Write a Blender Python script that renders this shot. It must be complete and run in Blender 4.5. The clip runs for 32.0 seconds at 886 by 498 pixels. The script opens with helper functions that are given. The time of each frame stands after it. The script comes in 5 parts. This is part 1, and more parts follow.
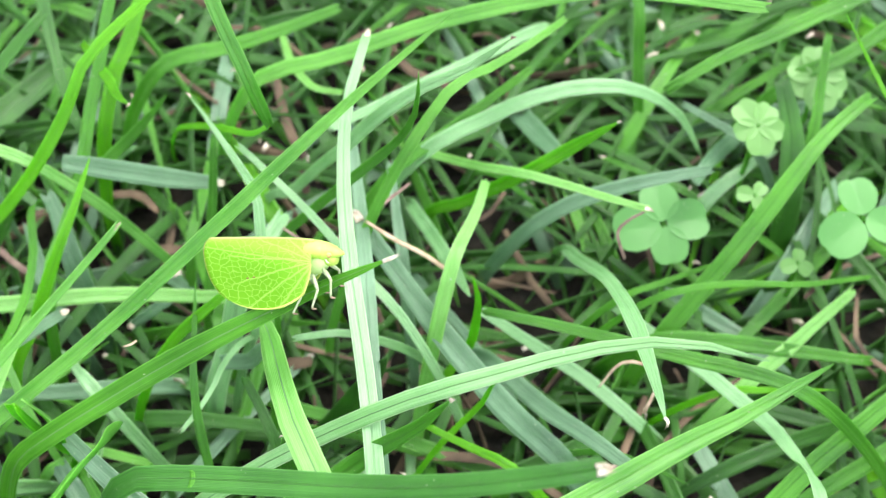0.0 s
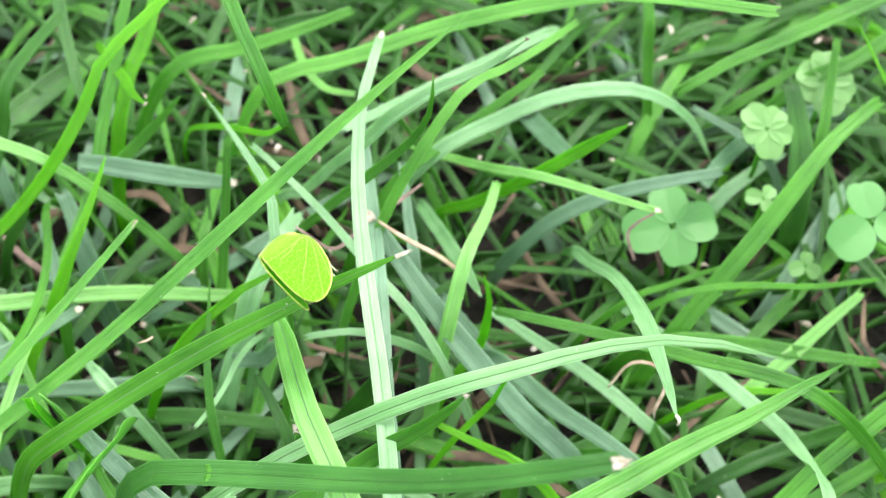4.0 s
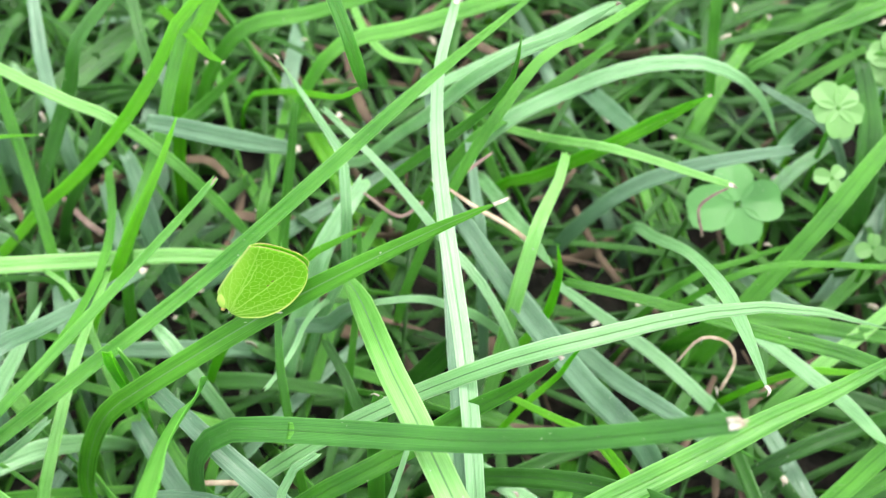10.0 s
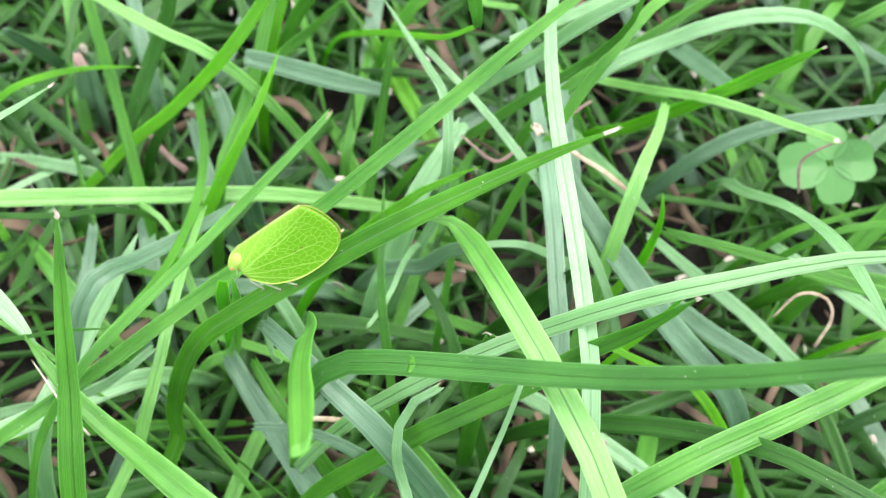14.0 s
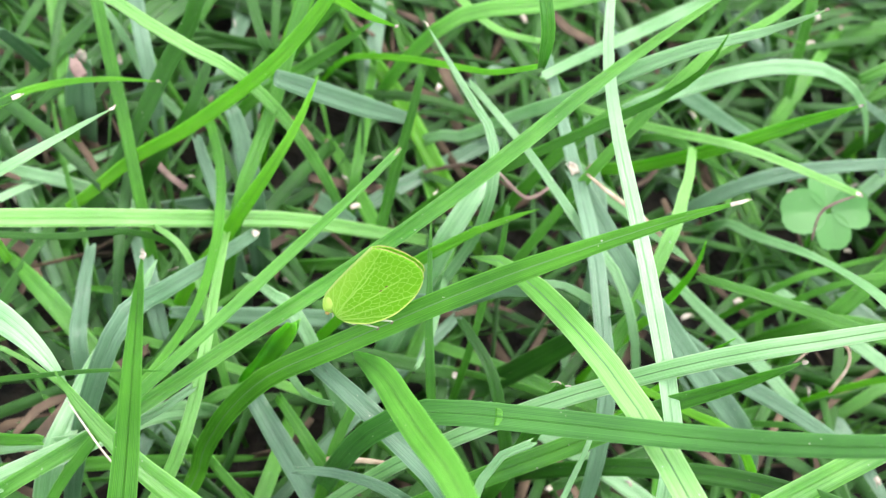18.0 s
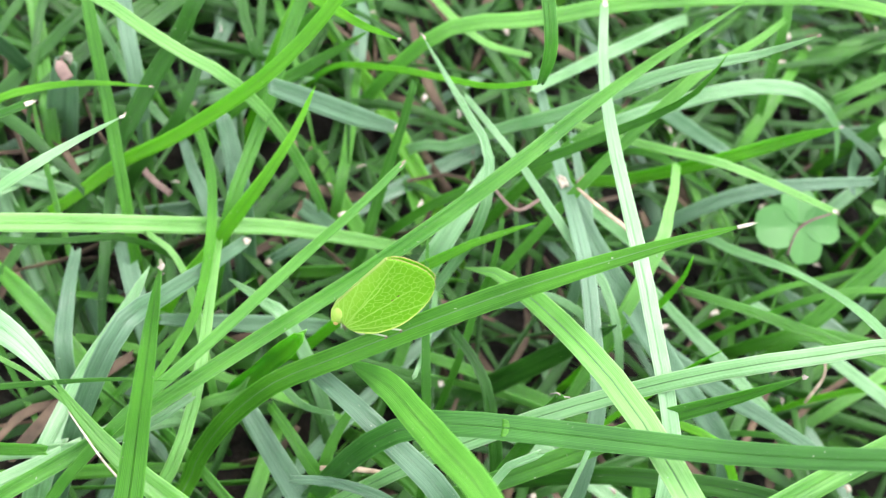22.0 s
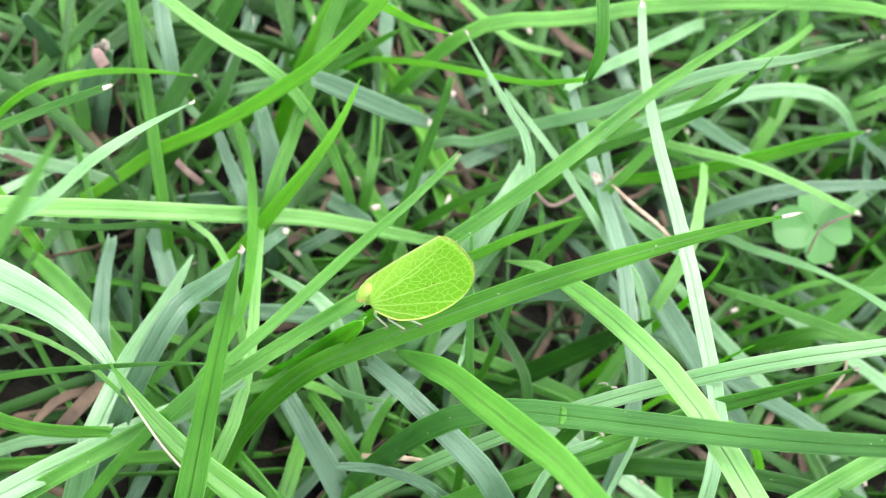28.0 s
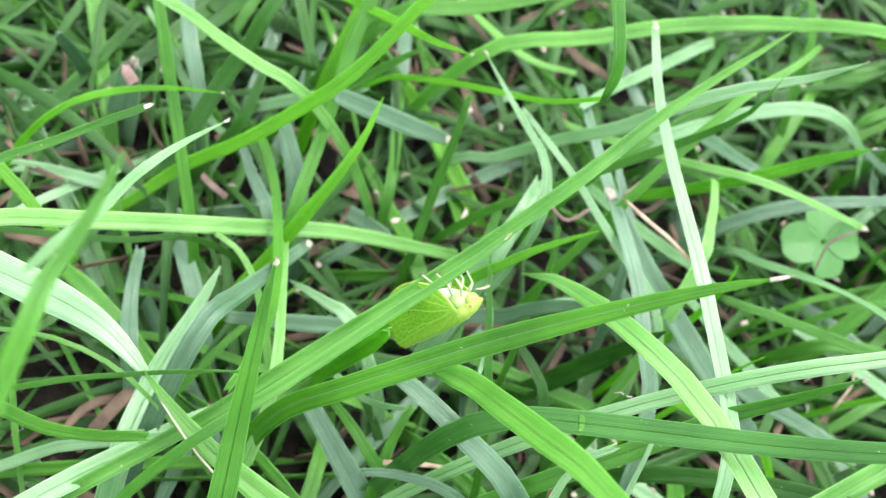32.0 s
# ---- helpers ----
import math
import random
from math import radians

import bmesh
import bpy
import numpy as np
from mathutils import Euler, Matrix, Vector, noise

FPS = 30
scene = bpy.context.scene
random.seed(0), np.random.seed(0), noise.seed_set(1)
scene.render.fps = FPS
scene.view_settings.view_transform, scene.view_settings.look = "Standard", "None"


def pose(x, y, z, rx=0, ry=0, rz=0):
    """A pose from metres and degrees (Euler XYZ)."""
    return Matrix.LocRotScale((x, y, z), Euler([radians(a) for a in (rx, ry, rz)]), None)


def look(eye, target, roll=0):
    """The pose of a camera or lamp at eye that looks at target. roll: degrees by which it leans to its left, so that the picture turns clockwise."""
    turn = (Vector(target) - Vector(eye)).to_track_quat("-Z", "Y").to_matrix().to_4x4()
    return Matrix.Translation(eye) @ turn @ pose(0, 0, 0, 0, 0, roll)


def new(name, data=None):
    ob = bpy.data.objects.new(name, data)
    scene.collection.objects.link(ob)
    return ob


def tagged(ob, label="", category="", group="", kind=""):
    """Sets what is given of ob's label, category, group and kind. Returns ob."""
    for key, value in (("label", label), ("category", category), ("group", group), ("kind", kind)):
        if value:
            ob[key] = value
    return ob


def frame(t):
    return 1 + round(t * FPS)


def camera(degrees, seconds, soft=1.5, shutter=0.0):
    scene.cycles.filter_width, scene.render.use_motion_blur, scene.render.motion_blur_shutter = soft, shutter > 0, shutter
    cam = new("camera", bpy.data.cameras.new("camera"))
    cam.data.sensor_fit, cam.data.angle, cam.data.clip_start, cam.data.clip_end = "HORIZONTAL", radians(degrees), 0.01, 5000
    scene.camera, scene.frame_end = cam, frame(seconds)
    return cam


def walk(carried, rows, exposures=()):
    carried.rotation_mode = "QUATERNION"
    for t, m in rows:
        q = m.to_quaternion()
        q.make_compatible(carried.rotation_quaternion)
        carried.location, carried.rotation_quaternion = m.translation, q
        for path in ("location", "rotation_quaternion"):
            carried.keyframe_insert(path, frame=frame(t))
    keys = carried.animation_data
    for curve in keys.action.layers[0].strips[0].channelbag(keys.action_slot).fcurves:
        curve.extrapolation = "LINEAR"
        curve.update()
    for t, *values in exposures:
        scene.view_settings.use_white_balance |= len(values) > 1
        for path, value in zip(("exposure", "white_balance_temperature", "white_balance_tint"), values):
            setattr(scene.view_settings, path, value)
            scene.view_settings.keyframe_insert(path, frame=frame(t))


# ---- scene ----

MM = 0.001

# ---- camera and its path: seconds, place in millimetres, turn in degrees ----
cam = camera(49.0, 32.0, soft=1.2, shutter=0.0)
cam.data.dof.use_dof = True
cam.data.dof.focus_distance = 0.0675
cam.data.dof.aperture_fstop = 53.0
PATH = [
    (0.0, -0.00, -53.99, 101.54, 28.00, -0.00, -0.00),
    (0.5, -0.16, -54.36, 101.60, 28.25, -0.18, -0.08),
    (1.0, 0.20, -54.37, 102.02, 28.22, -0.17, 0.05),
    (1.5, 0.08, -54.60, 101.79, 28.42, -0.20, 0.01),
    (2.0, 0.07, -54.46, 102.01, 28.29, -0.11, 0.08),
    (2.5, -0.08, -54.54, 101.93, 28.35, 0.02, 0.16),
    (4.5, -1.06, -54.96, 102.03, 28.29, -0.02, 0.49),
    (5.0, -1.35, -55.20, 102.01, 28.35, 0.18, 0.63),
    (5.5, -1.64, -55.26, 101.96, 28.26, 0.19, 0.76),
    (6.0, -1.88, -55.26, 102.04, 28.27, 0.14, 0.78),
    (6.5, -2.02, -55.53, 101.93, 28.43, 0.07, 0.85),
    (7.0, -2.67, -55.43, 101.77, 28.27, 0.01, 1.00),
    (7.5, -2.72, -55.46, 101.59, 28.37, 0.11, 1.09),
    (8.0, -3.14, -55.50, 101.58, 28.37, -0.02, 1.18),
    (8.5, -3.30, -55.57, 101.56, 28.35, -0.02, 1.24),
    (9.0, -4.17, -55.83, 101.15, 28.16, -0.16, 1.48),
    (9.5, -5.29, -56.12, 100.69, 27.94, -0.22, 1.81),
    (10.0, -6.02, -56.22, 100.53, 27.66, -0.13, 2.09),
    (10.5, -7.85, -56.91, 100.47, 27.40, -0.25, 2.48),
    (11.0, -8.51, -57.02, 100.66, 27.35, -0.14, 2.73),
    (11.5, -8.43, -57.28, 100.68, 27.51, -0.01, 2.89),
    (12.0, -9.04, -57.38, 100.60, 27.39, -0.20, 3.12),
    (12.5, -10.03, -58.19, 100.17, 27.08, -0.31, 3.45),
    (13.0, -11.23, -58.37, 99.67, 26.55, -0.43, 3.69),
    (13.5, -12.35, -58.36, 99.52, 25.99, -0.40, 4.07),
    (14.0, -13.56, -58.23, 99.30, 25.64, -0.37, 4.29),
    (14.5, -14.05, -58.41, 99.69, 25.83, -0.34, 4.34),
    (16.5, -20.20, -57.10, 98.70, 26.10, -3.58, 3.57),
    (17.0, -22.93, -57.04, 98.99, 26.38, -5.15, 3.19),
    (17.5, -24.72, -56.00, 98.01, 26.15, -6.85, 2.89),
    (18.0, -28.51, -55.47, 98.05, 25.76, -8.12, 2.83),
    (18.5, -31.38, -55.48, 98.28, 25.80, -9.77, 2.59),
    (19.0, -32.45, -55.33, 97.77, 25.92, -10.59, 2.30),
    (19.5, -32.39, -54.60, 96.96, 25.48, -10.93, 2.35),
    (20.0, -32.36, -54.93, 97.69, 25.49, -10.98, 2.38),
    (20.5, -32.59, -55.07, 97.73, 25.57, -11.13, 2.37),
    (21.0, -33.07, -55.52, 98.85, 25.60, -11.26, 2.26),
    (21.5, -33.38, -55.05, 97.85, 25.76, -11.51, 2.18),
    (22.0, -33.28, -55.40, 98.38, 26.03, -11.61, 2.04),
    (22.5, -33.72, -55.70, 98.93, 26.19, -11.66, 2.01),
    (23.0, -34.05, -55.83, 98.91, 26.40, -11.63, 1.97),
    (23.5, -34.32, -55.62, 99.21, 26.19, -11.79, 2.05),
    (24.0, -35.41, -55.62, 99.07, 26.28, -12.09, 1.96),
    (24.5, -36.25, -55.45, 98.70, 26.33, -12.47, 1.87),
    (25.0, -37.38, -55.64, 97.58, 26.49, -12.56, 1.97),
    (25.5, -38.68, -56.30, 96.93, 26.54, -12.81, 2.14),
    (27.5, -39.76, -56.24, 96.70, 26.01, -13.83, 1.85),
    (28.0, -39.87, -56.92, 97.75, 26.12, -13.86, 2.01),
    (28.5, -39.47, -58.12, 99.71, 26.62, -13.68, 2.02),
    (29.0, -40.18, -57.97, 99.37, 26.57, -13.59, 2.11),
    (29.5, -40.75, -58.31, 99.45, 26.62, -13.63, 2.26),
    (30.0, -41.72, -58.60, 99.72, 26.79, -13.69, 2.29),
    (30.5, -41.77, -58.34, 99.44, 26.94, -13.79, 2.44),
    (31.0, -42.49, -58.48, 100.77, 26.78, -13.88, 2.24),
    (31.5, -42.16, -58.46, 100.66, 26.79, -13.75, 2.20),
    (32.0, -41.75, -58.12, 99.81, 26.74, -13.76, 2.39),
]
walk(cam, [(t, pose(x * MM, y * MM, z * MM, rx, ry, rz)) for t, x, y, z, rx, ry, rz in PATH],
     exposures=[(0.0, 0.15, 6480, 11), (9.0, 0.15, 6480, 11), (14.0, 0.13, 6400, 15), (22.0, 0.13, 6300, 18), (32.0, 0.13, 6300, 18)])

# ---- light: bright open shade under a pale sky ----
SUN_ELEVATION, SUN_TURN = radians(62), radians(30)
world = bpy.data.worlds.new("sky")
scene.world = world
world.use_nodes = True
wn = world.node_tree.nodes
sky = wn.new("ShaderNodeTexSky")
sky.sky_type, sky.sun_disc = "NISHITA", False
sky.sun_elevation, sky.sun_rotation = SUN_ELEVATION, SUN_TURN
sky.air_density, sky.dust_density = 1.0, 3.0
soft_sky = wn.new("ShaderNodeMix")
soft_sky.data_type = "RGBA"
soft_sky.inputs[0].default_value = 0.75
world.node_tree.links.new(sky.outputs[0], soft_sky.inputs[6])
soft_sky.inputs[7].default_value = (9.0, 9.3, 9.6, 1)
world.node_tree.links.new(soft_sky.outputs[2], wn["Background"].inputs["Color"])
wn["Background"].inputs["Strength"].default_value = 0.30
sun_data = bpy.data.lights.new("sun", "SUN")
sun_data.energy, sun_data.angle, sun_data.color = 3.0, radians(25), (1.0, 0.97, 0.9)
sun = new("sun", sun_data)
sun.matrix_world = look((0.3, 0.4, 1.0), (0, 0, 0))


# ---- materials ----
def grass_material(name, dark, light, rough=0.38, translucent=0.35, ribs=105.0, gloss=0.62):
    """Leaf blade: lengthwise ribs and a midrib over u, mottling and specks, and light that comes through."""
    m = bpy.data.materials.new(name)
    m.use_nodes = True
    n, l = m.node_tree.nodes, m.node_tree.links
    bsdf = n["Principled BSDF"]
    uv = n.new("ShaderNodeUVMap")
    sep = n.new("ShaderNodeSeparateXYZ")
    l.new(uv.outputs[0], sep.inputs[0])
    info = n.new("ShaderNodeObjectInfo")
    geo = n.new("ShaderNodeNewGeometry")
    rnd = n.new("ShaderNodeMath")
    rnd.operation = "ADD"
    l.new(info.outputs["Random"], rnd.inputs[0])
    l.new(geo.outputs["Random Per Island"], rnd.inputs[1])
    frac = n.new("ShaderNodeMath")
    frac.operation = "FRACT"
    l.new(rnd.outputs[0], frac.inputs[0])

    # ribs along the blade
    rib = n.new("ShaderNodeMath")
    rib.operation = "MULTIPLY"
    rib.inputs[1].default_value = ribs
    l.new(sep.outputs[0], rib.inputs[0])
    sine = n.new("ShaderNodeMath")
    sine.operation = "SINE"
    l.new(rib.outputs[0], sine.inputs[0])
    # stretched grain
    scale = n.new("ShaderNodeVectorMath")
    scale.operation = "MULTIPLY"
    scale.inputs[1].default_value = (30.0, 2.5, 1.0)
    l.new(uv.outputs[0], scale.inputs[0])
    grain = n.new("ShaderNodeTexNoise")
    grain.noise_dimensions = "4D"
    grain.inputs["Scale"].default_value = 1.0
    grain.inputs["Detail"].default_value = 4.0
    l.new(scale.outputs[0], grain.inputs["Vector"])
    l.new(frac.outputs[0], grain.inputs["W"])
    tex = n.new("ShaderNodeTexCoord")
    mott = n.new("ShaderNodeTexNoise")
    mott.inputs["Scale"].default_value = 170.0
    mott.inputs["Detail"].default_value = 3.0
    l.new(tex.outputs["Object"], mott.inputs["Vector"])

    a = n.new("ShaderNodeMath")
    a.operation = "MULTIPLY_ADD"
    a.inputs[1].default_value = 0.11
    l.new(sine.outputs[0], a.inputs[0])
    l.new(grain.outputs["Fac"], a.inputs[2])
    # broad light and dark bands along the blade
    wide = n.new("ShaderNodeMath")
    wide.operation = "MULTIPLY_ADD"
    wide.inputs[1].default_value, wide.inputs[2].default_value = ribs * 0.3, 1.1
    l.new(sep.outputs[0], wide.inputs[0])
    band = n.new("ShaderNodeMath")
    band.operation = "SINE"
    l.new(wide.outputs[0], band.inputs[0])
    a2 = n.new("ShaderNodeMath")
    a2.operation = "MULTIPLY_ADD"
    a2.inputs[1].default_value = 0.045
    l.new(band.outputs[0], a2.inputs[0])
    l.new(a.outputs[0], a2.inputs[2])
    b = n.new("ShaderNodeMath")
    b.operation = "ADD"
    l.new(a2.outputs[0], b.inputs[0])
    l.new(mott.outputs["Fac"], b.inputs[1])
    # slow change of tone along the leaf, imitating uneven sheen in the colour
    patch = n.new("ShaderNodeTexNoise")
    patch.inputs["Scale"].default_value = 55.0
    patch.inputs["Detail"].default_value = 1.0
    l.new(tex.outputs["Object"], patch.inputs["Vector"])
    slow = n.new("ShaderNodeMath")
    slow.operation = "MULTIPLY_ADD"
    slow.inputs[1].default_value = 0.6
    l.new(patch.outputs["Fac"], slow.inputs[0])
    l.new(b.outputs[0], slow.inputs[2])
    c = n.new("ShaderNodeMath")
    c.operation = "MULTIPLY_ADD"
    c.inputs[1].default_value = 0.30
    l.new(frac.outputs[0], c.inputs[0])
    l.new(slow.outputs[0], c.inputs[2])
    ramp = n.new("ShaderNodeMapRange")
    ramp.inputs["From Min"].default_value = 1.02
    ramp.inputs["From Max"].default_value = 1.88
    l.new(c.outputs[0], ramp.inputs["Value"])
    mix = n.new("ShaderNodeMix")
    mix.data_type = "RGBA"
    mix.inputs[6].default_value = (*dark, 1)
    mix.inputs[7].default_value = (*light, 1)
    l.new(ramp.outputs[0], mix.inputs[0])

    # pale margins, with the bright edge highlights put into their colour
    off = n.new("ShaderNodeMath")
    off.operation = "SUBTRACT"
    off.inputs[1].default_value = 0.5
    l.new(sep.outputs[0], off.inputs[0])
    away = n.new("ShaderNodeMath")
    away.operation = "ABSOLUTE"
    l.new(off.outputs[0], away.inputs[0])
    rim = n.new("ShaderNodeMapRange")
    rim.inputs["From Min"].default_value, rim.inputs["From Max"].default_value = 0.43, 0.49
    rim.inputs["To Max"].default_value = 0.45
    l.new(away.outputs[0], rim.inputs["Value"])
    hem = n.new("ShaderNodeMix")
    hem.data_type = "RGBA"
    hem.inputs[7].default_value = tuple(min(0.8, 1.35 * v + 0.06) for v in light) + (1,)
    l.new(rim.outputs[0], hem.inputs[0])
    l.new(mix.outputs[2], hem.inputs[6])
    mix = hem

    # tiny pale specks of dust
    speck = n.new("ShaderNodeTexNoise")
    speck.inputs["Scale"].default_value = 3800.0
    speck.inputs["Detail"].default_value = 1.0
    l.new(tex.outputs["Object"], speck.inputs["Vector"])
    sr = n.new("ShaderNodeMapRange")
    sr.inputs["From Min"].default_value = 0.755
    sr.inputs["From Max"].default_value = 0.80
    l.new(speck.outputs["Fac"], sr.inputs["Value"])
    dust = n.new("ShaderNodeMix")
    dust.data_type = "RGBA"
    dust.inputs[7].default_value = (0.42, 0.5, 0.36, 1)
    l.new(sr.outputs[0], dust.inputs[0])
    l.new(mix.outputs[2], dust.inputs[6])
    l.new(dust.outputs[2], bsdf.inputs["Base Color"])

    bump = n.new("ShaderNodeBump")
    bump.inputs["Strength"].default_value = 0.7
    bump.inputs["Distance"].default_value = 0.0001
    l.new(a2.outputs[0], bump.inputs["Height"])
    l.new(bump.outputs[0], bsdf.inputs["Normal"])
    bsdf.inputs["Roughness"].default_value = rough
    bsdf.inputs["Specular IOR Level"].default_value = gloss
    trans = n.new("ShaderNodeBsdfTranslucent")
    boost = n.new("ShaderNodeMix")
    boost.data_type, boost.blend_type = "RGBA", "MULTIPLY"
    boost.inputs[0].default_value = 1.0
    boost.inputs[7].default_value = (1.5, 1.6, 0.55, 1)
    l.new(dust.outputs[2], boost.inputs[6])
    l.new(boost.outputs[2], trans.inputs["Color"])
    both = n.new("ShaderNodeMixShader")
    both.inputs[0].default_value = translucent
    l.new(bsdf.outputs[0], both.inputs[1])
    l.new(trans.outputs[0], both.inputs[2])
    l.new(both.outputs[0], n["Material Output"].inputs["Surface"])
    return m


def plain_material(name, dark, light, scale, rough=0.6, bump=0.3, bump_depth=0.0002, stretch=(1, 1, 1)):
    m = bpy.data.materials.new(name)
    m.use_nodes = True
    n, l = m.node_tree.nodes, m.node_tree.links
    bsdf = n["Principled BSDF"]
    tex = n.new("ShaderNodeTexCoord")
    st = n.new("ShaderNodeVectorMath")
    st.operation = "MULTIPLY"
    st.inputs[1].default_value = stretch
    l.new(tex.outputs["Object"], st.inputs[0])
    no = n.new("ShaderNodeTexNoise")
    no.inputs["Scale"].default_value = scale
    no.inputs["Detail"].default_value = 6.0
    l.new(st.outputs[0], no.inputs["Vector"])
    mr = n.new("ShaderNodeMapRange")
    mr.inputs["From Min"].default_value, mr.inputs["From Max"].default_value = 0.3, 0.7
    l.new(no.outputs["Fac"], mr.inputs["Value"])
    mix = n.new("ShaderNodeMix")
    mix.data_type = "RGBA"
    mix.inputs[6].default_value, mix.inputs[7].default_value = (*dark, 1), (*light, 1)
    l.new(mr.outputs[0], mix.inputs[0])
    l.new(mix.outputs[2], bsdf.inputs["Base Color"])
    bp = n.new("ShaderNodeBump")
    bp.inputs["Strength"].default_value, bp.inputs["Distance"].default_value = bump, bump_depth
    l.new(no.outputs["Fac"], bp.inputs["Height"])
    l.new(bp.outputs[0], bsdf.inputs["Normal"])
    bsdf.inputs["Roughness"].default_value = rough
    return m


GRASS = {
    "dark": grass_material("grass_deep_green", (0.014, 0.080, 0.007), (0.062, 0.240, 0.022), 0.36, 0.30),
    "mid": grass_material("grass_green", (0.034, 0.180, 0.010), (0.130, 0.430, 0.036), 0.32, 0.36),
    "bright": grass_material("grass_yellow_green", (0.085, 0.350, 0.006), (0.200, 0.580, 0.020), 0.34, 0.45),
    "lime": grass_material("grass_light_green", (0.145, 0.420, 0.068), (0.360, 0.700, 0.215), 0.27, 0.36, gloss=0.85),
    "fresh": grass_material("grass_fresh_green", (0.060, 0.270, 0.022), (0.220, 0.560, 0.090), 0.28, 0.36, gloss=0.75),
    # the next two carry the sky's whitish sheen in their base colours
    "pale": grass_material("grass_pale_sheen_green", (0.155, 0.390, 0.130), (0.410, 0.680, 0.370), 0.25, 0.30, gloss=1.0),
    "sheen": grass_material("grass_silver_sheen_green", (0.205, 0.480, 0.160), (0.450, 0.720, 0.380), 0.24, 0.30, gloss=1.0),
    "perch": grass_material("grass_rich_green", (0.018, 0.130, 0.004), (0.130, 0.430, 0.030), 0.34, 0.36, gloss=0.34),
    "deep": grass_material("grass_bluish_deep_green", (0.016, 0.100, 0.012), (0.085, 0.300, 0.045), 0.30, 0.30, gloss=0.45),
    "gray": grass_material("grass_grey_green", (0.058, 0.175, 0.068), (0.240, 0.420, 0.255), 0.30, 0.28, gloss=0.8),
}
RIB = grass_material("leaf_midrib", (0.080, 0.230, 0.050), (0.170, 0.380, 0.110), 0.45, 0.25, ribs=0.0)
DRY = plain_material("dry_tip", (0.34, 0.27, 0.18), (0.66, 0.60, 0.50), 1400, 0.8)
STALK = plain_material("pale_straw", (0.30, 0.20, 0.12), (0.62, 0.50, 0.36), 900, 0.8, 0.5)
PINKISH = plain_material("pinkish_dead_leaf", (0.16, 0.10, 0.08), (0.42, 0.29, 0.24), 500, 0.8, 0.5)
STRAW = plain_material("dead_straw", (0.040, 0.026, 0.015), (0.21, 0.145, 0.09), 260, 0.8, 0.5)
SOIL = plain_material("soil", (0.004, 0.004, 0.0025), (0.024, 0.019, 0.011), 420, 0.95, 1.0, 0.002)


# ---- building blocks ----
def link_mesh(name, bm, material, parent=None, smooth=True):
    me = bpy.data.meshes.new(name)
    bm.to_mesh(me)
    bm.free()
    for m in material if isinstance(material, (list, tuple)) else [material]:
        me.materials.append(m)
    if smooth:
        me.polygons.foreach_set("use_smooth", [True] * len(me.polygons))
    ob = new(name, me)
    ob.parent = parent
    return ob


def part(name, bm, material, parent, label=""):
    return tagged(link_mesh(name, bm, material, parent), label)


def spline(pts, n):
    """n + 1 places along a smooth curve through pts, evenly spread."""
    p = [np.array(q, float) for q in pts]
    p = [2 * p[0] - p[1]] + p + [2 * p[-1] - p[-2]]
    fine = []
    for i in range(1, len(p) - 2):
        for k in range(12):
            t = k / 12
            fine.append(0.5 * (2 * p[i] + (p[i + 1] - p[i - 1]) * t + (2 * p[i - 1] - 5 * p[i] + 4 * p[i + 1] - p[i + 2]) * t * t
                               + (3 * p[i] - p[i - 1] - 3 * p[i + 1] + p[i + 2]) * t ** 3))
    fine.append(p[-2])
    fine = np.array(fine)
    s = np.r_[0, np.cumsum(np.linalg.norm(np.diff(fine, axis=0), axis=1))]
    q = np.linspace(0, s[-1], n + 1)
    return np.stack([np.interp(q, s, fine[:, k]) for k in range(3)], 1), s[-1]


OPEN = np.array([0.0, -0.42, 0.91])      # the way most blades open: to the sky, a little to the south


